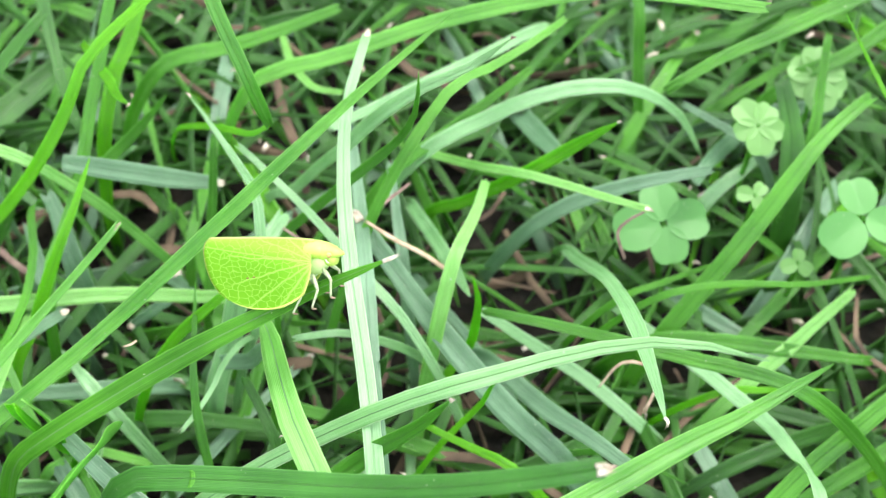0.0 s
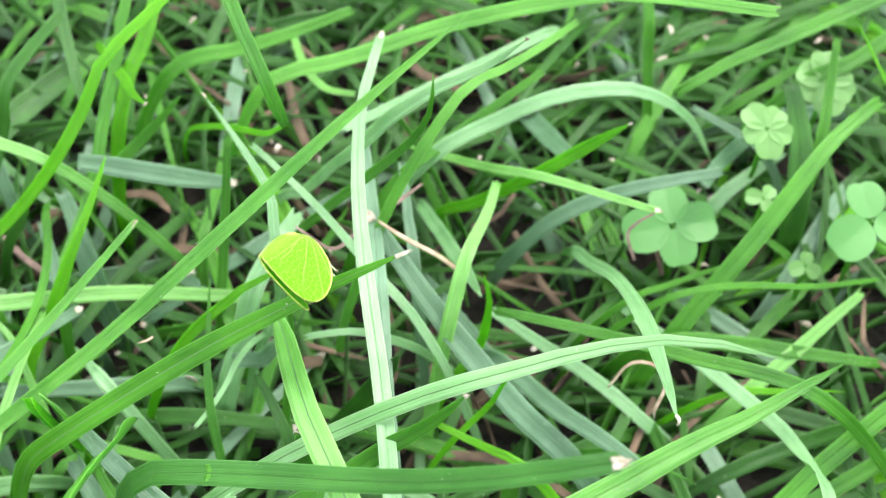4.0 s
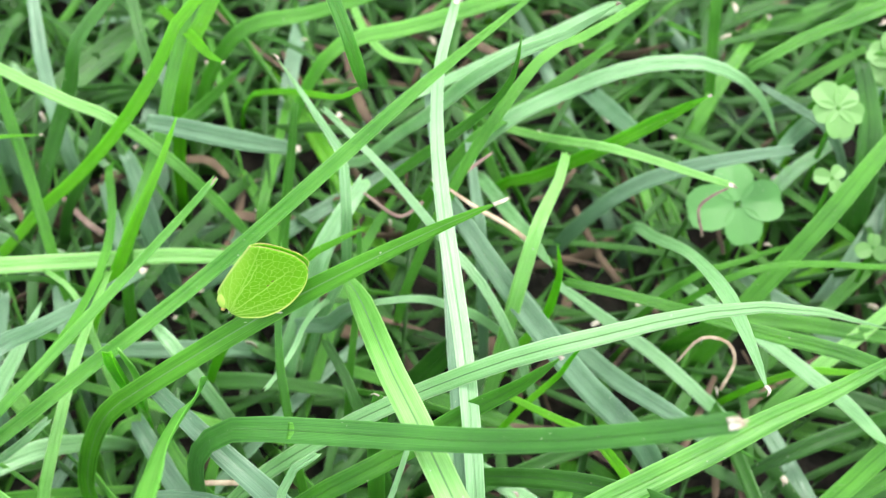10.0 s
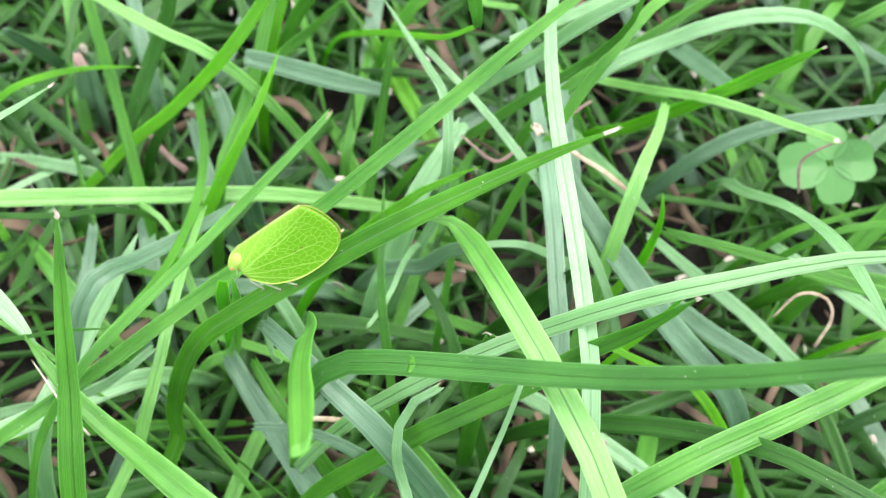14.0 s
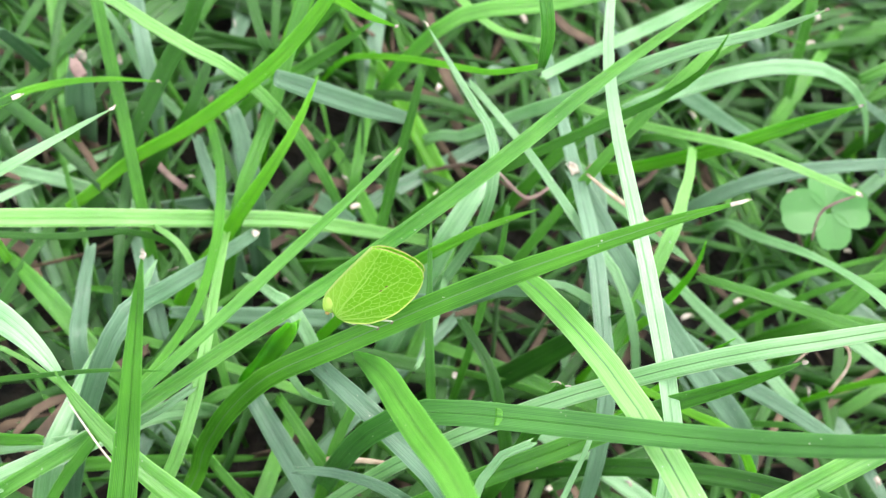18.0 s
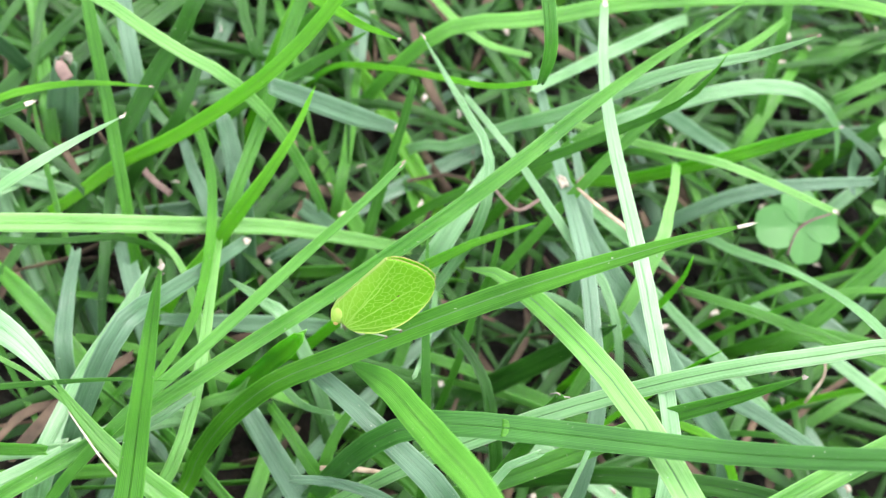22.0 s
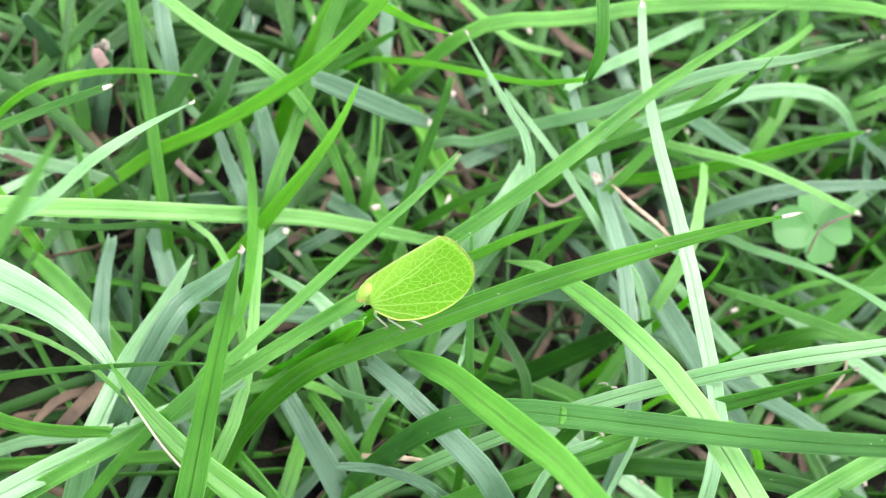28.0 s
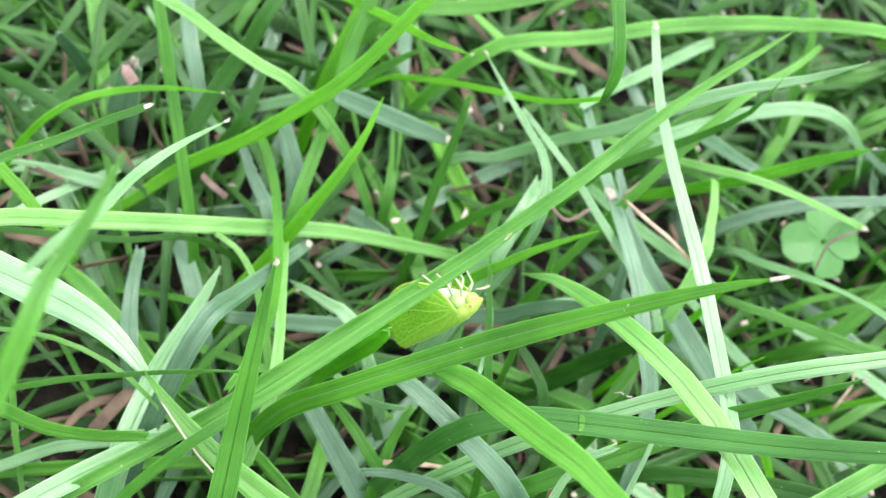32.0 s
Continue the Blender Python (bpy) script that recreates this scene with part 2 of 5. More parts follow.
def ribbon(bm, uv, pts, width, n=22, tip="point", fold=0.36, roll=0.0, twist=0.0, thick=0.16, taper=0.35, base=0.75, across=4, face=OPEN, lift_by=0.0):
    """A grass blade, tip first, in millimetres: a folded strip with thickness, midrib groove and tapered tip."""
    c, length = spline(pts, n)
    tan = np.gradient(c, axis=0)
    tan /= np.linalg.norm(tan, axis=1)[:, None]
    rows = []
    for i in range(n + 1):
        v = i / n
        side = np.cross(tan[i], face)
        side /= np.linalg.norm(side) + 1e-9
        up = np.cross(side, tan[i])
        a = radians(roll + twist * v)
        side, up = side * math.cos(a) + up * math.sin(a), up * math.cos(a) - side * math.sin(a)
        w = width
        if tip == "point":
            w *= min(1.0, 0.06 + (v / taper) ** 0.62) if v < taper else 1.0
        else:
            w *= min(1.0, 0.62 + 0.38 * v / taper)
        w *= 1 - (1 - base) * max(0.0, (v - 0.6) / 0.4) ** 2
        top, low = [], []
        for k in range(across + 1):
            u = k / across - 0.5
            lift = fold * w * (abs(u) * 2) ** 1.3 * 0.5
            edge = 1 - 0.75 * (abs(u) * 2) ** 3
            jag = 0.0
            if tip == "cut" and i == 0:
                jag = 0.35 * math.sin(k * 2.4 + width * 9)
            p = c[i] + side * (u * w) + up * (lift + lift_by) + tan[i] * jag
            top.append(bm.verts.new((p + up * thick * 0.5 * edge) * MM))
            low.append(bm.verts.new((p - up * thick * 0.5 * edge) * MM))
        rows.append((top, low, v * length / 40))
    def quad(vs, us):
        f = bm.faces.new(vs)
        for lp, q in zip(f.loops, us):
            lp[uv].uv = q
    for i in range(n):
        (t0, l0, v0), (t1, l1, v1) = rows[i], rows[i + 1]
        for k in range(across):
            a, b = k / across, (k + 1) / across
            quad((t0[k], t0[k + 1], t1[k + 1], t1[k]), ((a, v0), (b, v0), (b, v1), (a, v1)))
            quad((l0[k + 1], l0[k], l1[k], l1[k + 1]), ((b, v0), (a, v0), (a, v1), (b, v1)))
        quad((t0[0], t1[0], l1[0], l0[0]), ((0, v0), (0, v1), (0, v1), (0, v0)))
        quad((t1[-1], t0[-1], l0[-1], l1[-1]), ((1, v1), (1, v0), (1, v0), (1, v1)))
    for i in (0, n):
        t, l, v = rows[i]
        for k in range(across):
            quad((t[k], l[k], l[k + 1], t[k + 1]) if i == 0 else (t[k + 1], l[k + 1], l[k], t[k]), ((k / across, v),) * 4)


def blade(pts, width, look_of, tip="point", label="", dry=0.0, node=False, crease=False, origin=None, **more):
    """One grass leaf as a thing of its own; dry: length of a bleached tip in millimetres."""
    bm = bmesh.new()
    uv = bm.loops.layers.uv.new("UVMap")
    o = np.array(origin if origin is not None else pts[-1], float)
    local = [np.array(p, float) - o for p in pts]
    ribbon(bm, uv, local, width, tip=tip, **more)
    ob = link_mesh("grass_blade", bm, GRASS[look_of])
    ob.location = Vector(o * MM)
    tagged(ob, label or LABELS[look_of], "grass blade", "grass leaves of the lawn")
    if width >= 0.9:
        bm = bmesh.new()
        uv = bm.loops.layers.uv.new("UVMap")
        slim = dict(more, fold=0.0, thick=0.05, across=2)
        ribbon(bm, uv, local, (0.07 if crease else 0.12) * width, tip=tip, lift_by=0.085, **slim)
        part("midrib", bm, RIB if crease else GRASS[look_of], ob)
    if node:
        c, _ = spline(local, 40)
        bm = bmesh.new()
        uv = bm.loops.layers.uv.new("UVMap")
        ribbon(bm, uv, [c[17], c[17] * 0.72 + c[18] * 0.28], width * 1.03, n=3, tip="flat", taper=0.01, thick=0.24, base=1.0, fold=more.get("fold", 0.36), face=more.get("face", OPEN))
        part("node", bm, GRASS["mid"], ob, "pale yellow-green joint ring")
    if dry:
        d = local[1] - local[0]
        d = d / np.linalg.norm(d)
        bm = bmesh.new()
        uv = bm.loops.layers.uv.new("UVMap")
        ribbon(bm, uv, [local[0] - d * dry * 0.45, local[0] - d * dry * 0.1 + np.array((0.08, 0, 0.04)), local[0] + d * dry * 0.35],
               max(0.2, width * (0.36 if tip == "cut" else 0.16)), n=6, tip="cut", thick=0.2, base=1.0, fold=0.7)
        part("dry_tip", bm, DRY, ob, "frayed bleached straw-white tip")
    return ob


LABELS = {
    "dark": "long deep green grass blade with fine ribs",
    "mid": "narrow mid-green grass blade in the lawn",
    "bright": "bright yellow-green grass blade lit through",
    "pale": "pale green grass blade bent over, sky sheen in its colour",
    "sheen": "broad green grass blade with whitish sky sheen in its colour",
    "perch": "long rich green cut grass blade lying across the lawn",
    "fresh": "long fresh green grass blade reaching across the lawn",
    "lime": "light yellowish green grass blade arching over",
    "deep": "broad deep green ribbed grass blade with a cut end",
    "gray": "dull grey-green grass blade lying low",
}

# ---- the ground ----
bm = bmesh.new()
bmesh.ops.create_grid(bm, x_segments=60, y_segments=60, size=0.15)
for v in bm.verts:
    v.co.z = 0.004 * noise.noise(v.co * 60) + 0.002 * noise.noise(v.co * 190) - 0.002
edge = [e for e in bm.edges if e.is_boundary]
ring = bmesh.ops.extrude_edge_only(bm, edges=edge)["geom"]
for v in ring:
    if isinstance(v, bmesh.types.BMVert):
        v.co.x *= 200
        v.co.y *= 200
        v.co.z = -0.002
# farther off the lawn closes over the soil
gn, gl = SOIL.node_tree.nodes, SOIL.node_tree.links
gbsdf = gn["Principled BSDF"]
where = gn.new("ShaderNodeTexCoord")
away = gn.new("ShaderNodeVectorMath")
away.operation = "LENGTH"
gl.new(where.outputs["Object"], away.inputs[0])
reach = gn.new("ShaderNodeMapRange")
reach.inputs["From Min"].default_value, reach.inputs["From Max"].default_value = 0.16, 0.24
gl.new(away.outputs["Value"], reach.inputs["Value"])
turf = gn.new("ShaderNodeTexNoise")
turf.inputs["Scale"].default_value, turf.inputs["Detail"].default_value = 30.0, 8.0
gl.new(where.outputs["Object"], turf.inputs["Vector"])
green = gn.new("ShaderNodeMix")
green.data_type = "RGBA"
green.inputs[6].default_value, green.inputs[7].default_value = (0.02, 0.08, 0.012, 1), (0.10, 0.26, 0.05, 1)
gl.new(turf.outputs["Fac"], green.inputs[0])
cover = gn.new("ShaderNodeMix")
cover.data_type = "RGBA"
gl.new(reach.outputs[0], cover.inputs[0])
gl.new(gbsdf.inputs["Base Color"].links[0].from_socket, cover.inputs[6])
gl.new(green.outputs[2], cover.inputs[7])
gl.new(cover.outputs[2], gbsdf.inputs["Base Color"])
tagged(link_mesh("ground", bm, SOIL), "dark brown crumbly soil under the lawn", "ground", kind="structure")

# ---- the leaves that stand out, tip first, in millimetres ----
blade([(0.8, -2.5, 43.7), (-8.8, -9.3, 39.1), (-17.9, -17.6, 35.9), (-26.5, -24.1, 31.5), (-35.3, -30.3, 27.8), (-43.9, -36.3, 23.9), (-52.7, -41.3, 18.8), (-56.4, -43.4, 13.9), (-59.7, -45.3, 5.7), (-60.9, -46.0, -1.0)], 1.2, 'fresh', 'point', taper=0.25, fold=0.9)
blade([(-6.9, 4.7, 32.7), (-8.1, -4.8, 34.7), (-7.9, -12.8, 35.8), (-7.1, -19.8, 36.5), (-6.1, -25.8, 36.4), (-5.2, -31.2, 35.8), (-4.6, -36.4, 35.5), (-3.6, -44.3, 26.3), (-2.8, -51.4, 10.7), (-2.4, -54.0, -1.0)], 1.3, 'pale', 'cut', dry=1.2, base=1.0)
blade([(7.9, -41.1, 54.4), (4.2, -40.9, 51.5), (0.0, -40.3, 47.7), (-4.8, -39.3, 43.6), (-10.5, -38.0, 39.6), (-16.6, -36.9, 36.4), (-21.8, -36.2, 33.4), (-25.4, -36.6, 26.7), (-27.8, -37.2, 11.6), (-28.5, -37.3, -1.0)], 1.75, 'deep', 'cut', dry=1.0, fold=0.3, node=True, base=1.0, face=(0.0, -0.25, 0.97))
blade([(19.1, -33.1, 48.3), (14.3, -31.4, 47.1), (9.3, -30.8, 44.4), (3.8, -31.5, 42.2), (-1.8, -32.1, 39.2), (-7.9, -33.0, 34.6), (-14.5, -34.5, 29.2), (-22.3, -36.9, 21.0), (-28.8, -39.2, 7.6), (-30.6, -40.4, -1.0)], 1.3, 'sheen', 'point', crease=True, taper=0.3, fold=0.3)
blade([(-17.3, -19.2, 23.7), (-15.4, -20.3, 25.9), (-13.4, -24.7, 30.9), (-11.7, -29.3, 35.3), (-10.0, -33.6, 38.6), (-8.2, -37.2, 39.9), (-6.8, -40.0, 40.3), (-5.4, -42.8, 40.5), (-4.0, -45.7, 40.6), (-2.8, -50.7, 37.0), (-1.5, -55.7, 20.0), (-0.8, -58.7, -1.0)], 1.9, 'lime', 'point', crease=True, taper=0.16, base=1.1, fold=0.35)
blade([(0.5, -34.3, 44.9), (-1.8, -34.3, 39.4), (-4.9, -34.6, 35.0), (-8.2, -35.7, 31.1), (-12.0, -37.0, 27.9), (-16.1, -38.3, 24.6), (-20.4, -39.8, 19.7), (-24.6, -41.2, 14.6), (-28.3, -42.6, 5.9), (-29.7, -43.0, -1.0)], 1.6, 'mid', 'point', taper=0.3, dry=0.3)
blade([(-23.1, 4.7, 39.9), (-30.0, -0.9, 36.4), (-32.7, -3.0, 32.3), (-35.8, -5.0, 28.2), (-39.7, -5.9, 23.2), (-44.1, -6.8, 18.3), (-49.2, -7.1, 12.9), (-53.8, -9.2, 8.4), (-56.3, -10.2, 6.2), (-58.5, -11.2, 2.5), (-59.3, -11.5, -1.0)], 1.3, 'bright', 'cut', base=0.6)
blade([(-23.0, -0.4, 30.3), (-20.8, -3.0, 29.1), (-18.6, -6.0, 28.3), (-16.6, -9.2, 28.0), (-16.0, -12.6, 26.7), (-16.1, -14.6, 23.1), (-16.7, -15.3, 17.5), (-19.1, -18.4, 12.9), (-21.3, -21.1, 5.2), (-22.2, -22.2, -1.0)], 1.0, 'pale', 'point', dry=0.6)
blade([(-25.9, -5.9, 36.4), (-28.5, -2.1, 32.6), (-31.2, 2.7, 28.5), (-34.3, 7.8, 24.1), (-41.1, 18.8, 14.7)], 1.0, 'bright', 'point', dry=0.3)
blade([(-18.6, -4.1, 27.8), (-15.5, -6.7, 26.6), (-12.4, -9.4, 25.3), (-9.5, -12.2, 23.7), (-6.6, -15.2, 22.3), (-3.7, -18.3, 21.5), (-0.4, -21.8, 15.9), (2.5, -25.0, 6.5), (3.6, -26.1, -1.0)], 0.9, 'pale', 'cut')
blade([(-8.0, -8.8, 22.9), (-4.6, -13.1, 20.9), (-1.3, -17.3, 19.2), (2.3, -21.4, 17.6), (6.0, -25.2, 15.7), (10.3, -28.2, 12.8), (12.7, -29.8, 9.5), (14.8, -31.3, 3.8), (15.5, -31.9, -1.0)], 2.3, 'gray', 'cut', dry=1.4)
blade([(18.6, -9.3, 25.2), (14.8, -8.2, 25.5), (11.1, -6.5, 25.0), (7.4, -4.3, 23.4), (3.6, -0.5, 18.7), (-0.7, 5.4, 11.8), (-5.7, 12.3, 4.5), (-7.3, 14.5, 3.3), (-8.7, 16.4, 1.3), (-9.2, 17.1, -1.0)], 1.0, 'lime', 'cut', dry=0.7)
blade([(5.1, -6.8, 45.8), (2.2, -6.0, 41.5), (-1.6, -5.2, 37.8), (-5.4, -4.8, 33.4), (-8.9, -4.0, 27.4), (-12.4, -1.1, 19.4), (-16.7, 1.5, 10.4), (-19.0, 3.0, 7.7), (-21.0, 4.2, 3.1), (-21.8, 4.7, -1.0)], 1.3, 'pale', 'point', taper=0.3, dry=0.3)
blade([(-1.8, -8.7, 44.2), (-2.1, -8.9, 39.8), (-3.4, -8.4, 35.4), (-5.7, -8.1, 31.6), (-8.3, -8.0, 28.0), (-11.1, -7.9, 24.2), (-14.1, -8.1, 20.3), (-18.7, -8.3, 15.0), (-22.7, -8.5, 6.1), (-24.2, -8.6, -1.0)], 0.95, 'mid', 'point')
blade([(28.3, 4.1, 12.7), (24.2, 5.1, 19.8), (18.9, 5.3, 23.8), (13.5, 4.3, 25.4), (8.5, 3.2, 25.0), (3.9, 2.1, 23.0), (-0.8, 0.7, 20.9), (-5.3, -0.6, 15.5), (-9.3, -1.8, 6.3), (-10.8, -2.3, -1.0)], 1.5, 'pale', 'point', taper=0.35)
blade([(15.1, -5.2, 33.0), (12.4, -4.1, 28.1), (9.0, -3.6, 23.4), (5.4, -2.6, 18.1), (1.8, -0.8, 11.9), (-0.7, 0.4, 8.8), (-2.8, 1.4, 3.6), (-3.7, 1.8, -1.0)], 1.3, 'bright', 'point', taper=0.2, dry=0.4)
blade([(26.5, 0.8, 40.4), (15.6, 5.9, 36.9), (10.1, 8.5, 33.2), (3.8, 10.1, 29.7), (-3.3, 10.3, 26.7), (-10.7, 9.1, 24.1), (-18.2, 8.9, 21.5), (-22.2, 8.7, 15.9), (-25.8, 8.6, 6.4), (-27.2, 8.6, -1.0)], 1.6, 'fresh', 'cut', base=0.5)
blade([(30.7, -26.1, 29.8), (26.5, -28.4, 29.8), (22.4, -30.6, 29.8), (18.3, -32.5, 29.9), (14.4, -34.6, 29.9), (10.6, -36.6, 29.9), (0.9, -41.8, 29.8), (-8.8, -46.9, 14.9), (-15.0, -50.2, -1.0)], 2.0, 'fresh', 'point', taper=0.3)
blade([(42.0, 4.1, 24.3), (37.2, 0.1, 23.5), (33.3, -4.3, 22.2), (29.9, -8.2, 20.0), (26.6, -11.5, 16.9), (23.3, -14.6, 13.4), (21.1, -16.7, 9.9), (19.2, -18.6, 4.0), (18.5, -19.3, -1.0)], 1.9, 'mid', 'cut')
blade([(14.8, -33.8, 39.2), (14.8, -31.1, 37.7), (14.8, -28.1, 35.7), (14.8, -24.5, 33.0), (14.8, -20.1, 28.6), (14.7, -14.2, 21.3), (13.7, -8.1, 12.9), (13.2, -5.2, 9.5), (12.8, -2.7, 3.9), (12.6, -1.8, -1.0)], 1.5, 'pale', 'point', taper=0.25, dry=0.8)
blade([(-72.4, -27.2, 29.7), (-61.1, -22.2, 26.2), (-55.6, -19.7, 22.8), (-49.1, -17.2, 19.6), (-41.8, -14.8, 16.5), (-33.5, -12.2, 13.2), (-24.3, -10.7, 9.5), (-19.7, -10.0, 7.6)], 1.6, 'lime', 'cut')
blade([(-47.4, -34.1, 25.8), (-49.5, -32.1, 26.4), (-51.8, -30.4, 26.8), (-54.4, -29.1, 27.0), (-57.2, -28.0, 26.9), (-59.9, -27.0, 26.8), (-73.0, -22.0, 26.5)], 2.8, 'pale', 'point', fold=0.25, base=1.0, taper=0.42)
blade([(-48.1, -33.6, 27.0), (-45.8, -35.9, 26.3), (-43.2, -38.1, 25.8), (-40.5, -40.0, 25.4), (-37.6, -41.8, 25.0), (-28.4, -47.7, 24.0), (-19.1, -53.6, 12.0), (-13.2, -57.3, -1.0)], 2.5, 'fresh', 'point', fold=0.35, taper=0.4, base=1.0)
blade([(-40.0, -31.3, 44.0), (-40.3, -33.2, 41.2), (-40.5, -35.4, 38.5), (-40.7, -37.6, 35.6), (-40.9, -39.9, 32.6), (-41.4, -47.2, 24.1), (-41.9, -53.7, 9.8), (-42.0, -56.1, -1.0)], 2.0, 'mid', 'point', taper=0.4, dry=0.5)
blade([(-26.5, -28.9, 23.8), (-24.7, -33.2, 32.3), (-23.7, -37.3, 39.1), (-22.8, -40.6, 44.3), (-21.9, -43.3, 48.3), (-21.2, -45.8, 51.3), (-20.7, -47.6, 53.6)], 1.9, 'fresh', 'point', taper=0.3, base=0.6)
blade([(-38.8, -35.0, 33.8), (-43.6, -34.1, 30.0), (-48.7, -33.7, 26.3), (-54.0, -33.6, 22.8), (-59.4, -33.9, 19.1), (-70.4, -34.7, 13.0), (-81.4, -35.4, 6.5), (-88.4, -35.9, -1.0)], 0.5, 'mid', 'point')
blade([(-44.6, -19.4, 40.8), (-47.4, -21.6, 40.3), (-49.5, -25.6, 42.4), (-50.3, -31.4, 47.8), (-50.9, -36.5, 53.8), (-50.7, -41.3, 60.1)], 0.7, 'pale', 'point', taper=0.25, dry=0.4)
blade([(-47.2, -36.7, 64.0), (-47.9, -38.4, 63.0), (-48.7, -40.0, 61.8), (-49.7, -41.4, 60.5), (-49.8, -43.9, 61.3), (-49.6, -46.6, 63.6), (-49.0, -55.8, 71.3)], 0.9, 'fresh', 'point')
blade([(-31.9, -5.5, 27.9), (-33.2, -9.2, 25.9), (-35.1, -12.1, 23.0), (-37.3, -14.3, 19.1), (-39.6, -16.5, 14.8), (-42.1, -18.7, 11.0), (-44.2, -20.7, 4.4), (-45.1, -21.5, -1.0)], 1.3, 'bright', 'point', taper=0.4)
blade([(-14.9, -8.0, 22.0), (-17.0, -12.3, 22.0), (-18.9, -15.5, 19.8), (-20.3, -17.8, 15.0), (-22.0, -20.7, 11.1), (-23.6, -23.2, 4.5), (-24.2, -24.2, -1.0)], 2.2, 'pale', 'cut')
blade([(-23.1, -0.7, 15.8), (-27.1, -1.8, 18.4), (-30.9, -2.6, 20.9), (-34.4, -3.3, 23.2), (-36.0, -3.7, 24.3)], 2.0, 'gray', 'cut', dry=0.8)
blade([(-49.6, -21.4, 44.0), (-52.3, -23.4, 44.1), (-54.7, -25.7, 44.7), (-56.9, -27.8, 45.6), (-65.0, -35.3, 46.2), (-73.1, -42.7, 23.1), (-78.3, -47.5, -1.0)], 0.8, 'mid', 'cut', dry=0.6)
blade([(-57.0, 12.7, 9.7), (-60.9, 7.2, 7.7), (-64.6, 1.9, 5.8), (-69.2, -2.3, 3.6), (-77.4, -9.6, -0.0), (-85.5, -17.0, -0.0), (-90.7, -21.7, -1.0)], 1.8, 'dark', 'cut')
blade([(-57.4, 15.1, 26.5), (-53.6, 4.6, 23.0), (-52.3, 0.8, 20.0), (-50.9, -2.9, 16.6), (-49.5, -7.0, 13.5), (-48.1, -11.2, 10.3), (-47.3, -13.7, 7.6), (-46.5, -16.0, 3.1), (-46.2, -16.9, -1.0)], 1.2, 'mid', 'cut')
blade([(-37.5, 8.2, 31.4), (-42.6, 3.2, 27.9), (-44.5, 1.3, 23.2), (-46.9, -0.8, 18.6), (-49.0, -3.7, 14.5), (-51.2, -6.9, 10.5), (-53.7, -9.9, 6.2), (-55.5, -12.0, 4.6), (-57.0, -13.8, 1.8), (-57.6, -14.5, -1.0)], 1.7, 'dark', 'cut')
blade([(-63.5, 2.6, 32.0), (-51.3, -0.1, 28.5), (-47.5, -1.0, 26.5), (-43.5, -2.0, 24.7), (-39.3, -3.0, 23.2), (-34.2, -4.3, 17.1), (-29.7, -5.4, 7.0), (-28.0, -5.8, -1.0)], 1.15, 'lime', 'cut')
blade([(-31.9, 3.1, 17.0), (-36.6, 5.1, 11.4), (-41.8, 6.8, 5.8), (-47.4, 7.9, 0.1)], 1.4, 'pale', 'point', taper=0.25)
blade([(-46.2, -4.8, 23.1), (-50.9, -4.7, 22.3), (-55.6, -5.2, 21.2), (-59.9, -6.7, 19.8), (-64.1, -8.1, 14.6), (-67.8, -9.4, 5.9), (-69.2, -9.9, -1.0)], 0.7, 'bright', 'point', taper=0.3, dry=0.3)
blade([(-41.9, -34.7, 28.0), (-40.3, -31.2, 27.0), (-39.2, -26.6, 24.5), (-39.1, -20.7, 20.9), (-39.5, -14.8, 18.0), (-40.4, -9.2, 16.6), (-42.3, -3.6, 15.1), (-43.5, -0.4, 11.2), (-44.5, 2.5, 4.5), (-44.9, 3.5, -1.0)], 0.9, 'mid', 'cut')
blade([(-38.6, -17.1, 18.8), (-38.4, -23.6, 21.3), (-38.2, -29.2, 22.9), (-38.4, -33.7, 22.6), (-39.3, -37.3, 20.4), (-41.1, -40.1, 15.8), (-47.0, -49.4, 8.1), (-52.9, -58.7, 4.1), (-56.6, -64.6, -1.0)], 1.1, 'lime', 'cut')
blade([(-45.0, -16.7, 18.0), (-42.7, -18.0, 17.7), (-41.1, -19.9, 16.7), (-40.0, -22.2, 15.7), (-38.6, -25.5, 11.6), (-37.3, -28.3, 4.7), (-36.8, -29.4, -1.0)], 0.8, 'lime', 'cut')
blade([(-38.4, -33.3, 25.0), (-41.9, -35.4, 22.5), (-46.0, -36.2, 19.2), (-50.7, -36.2, 15.4), (-55.6, -36.2, 11.6), (-60.4, -37.3, 7.4), (-71.1, -39.8, 0.2), (-81.8, -42.2, 0.1), (-88.7, -43.8, -1.0)], 1.0, 'pale', 'cut')
blade([(-46.7, -39.6, 31.1), (-50.6, -38.7, 26.4), (-54.8, -37.4, 22.3), (-59.1, -35.3, 19.0), (-69.0, -30.5, 12.8), (-79.0, -25.7, 6.4), (-85.3, -22.7, -1.0)], 1.2, 'mid', 'cut')
blade([(-44.0, -20.5, 19.2), (-45.6, -24.5, 17.6), (-47.4, -28.5, 16.2), (-48.7, -32.7, 15.6), (-49.6, -37.1, 16.0), (-50.4, -40.6, 11.8), (-51.0, -43.8, 4.8), (-51.3, -44.9, -1.0)], 2.1, 'pale', 'point')
blade([(-36.4, -15.6, 16.3), (-39.4, -20.1, 19.1), (-42.2, -24.3, 22.1), (-44.4, -28.6, 25.6), (-47.1, -33.7, 18.9), (-49.5, -38.2, 7.7), (-50.3, -39.9, -1.0)], 1.7, 'gray', 'cut', dry=0.9)
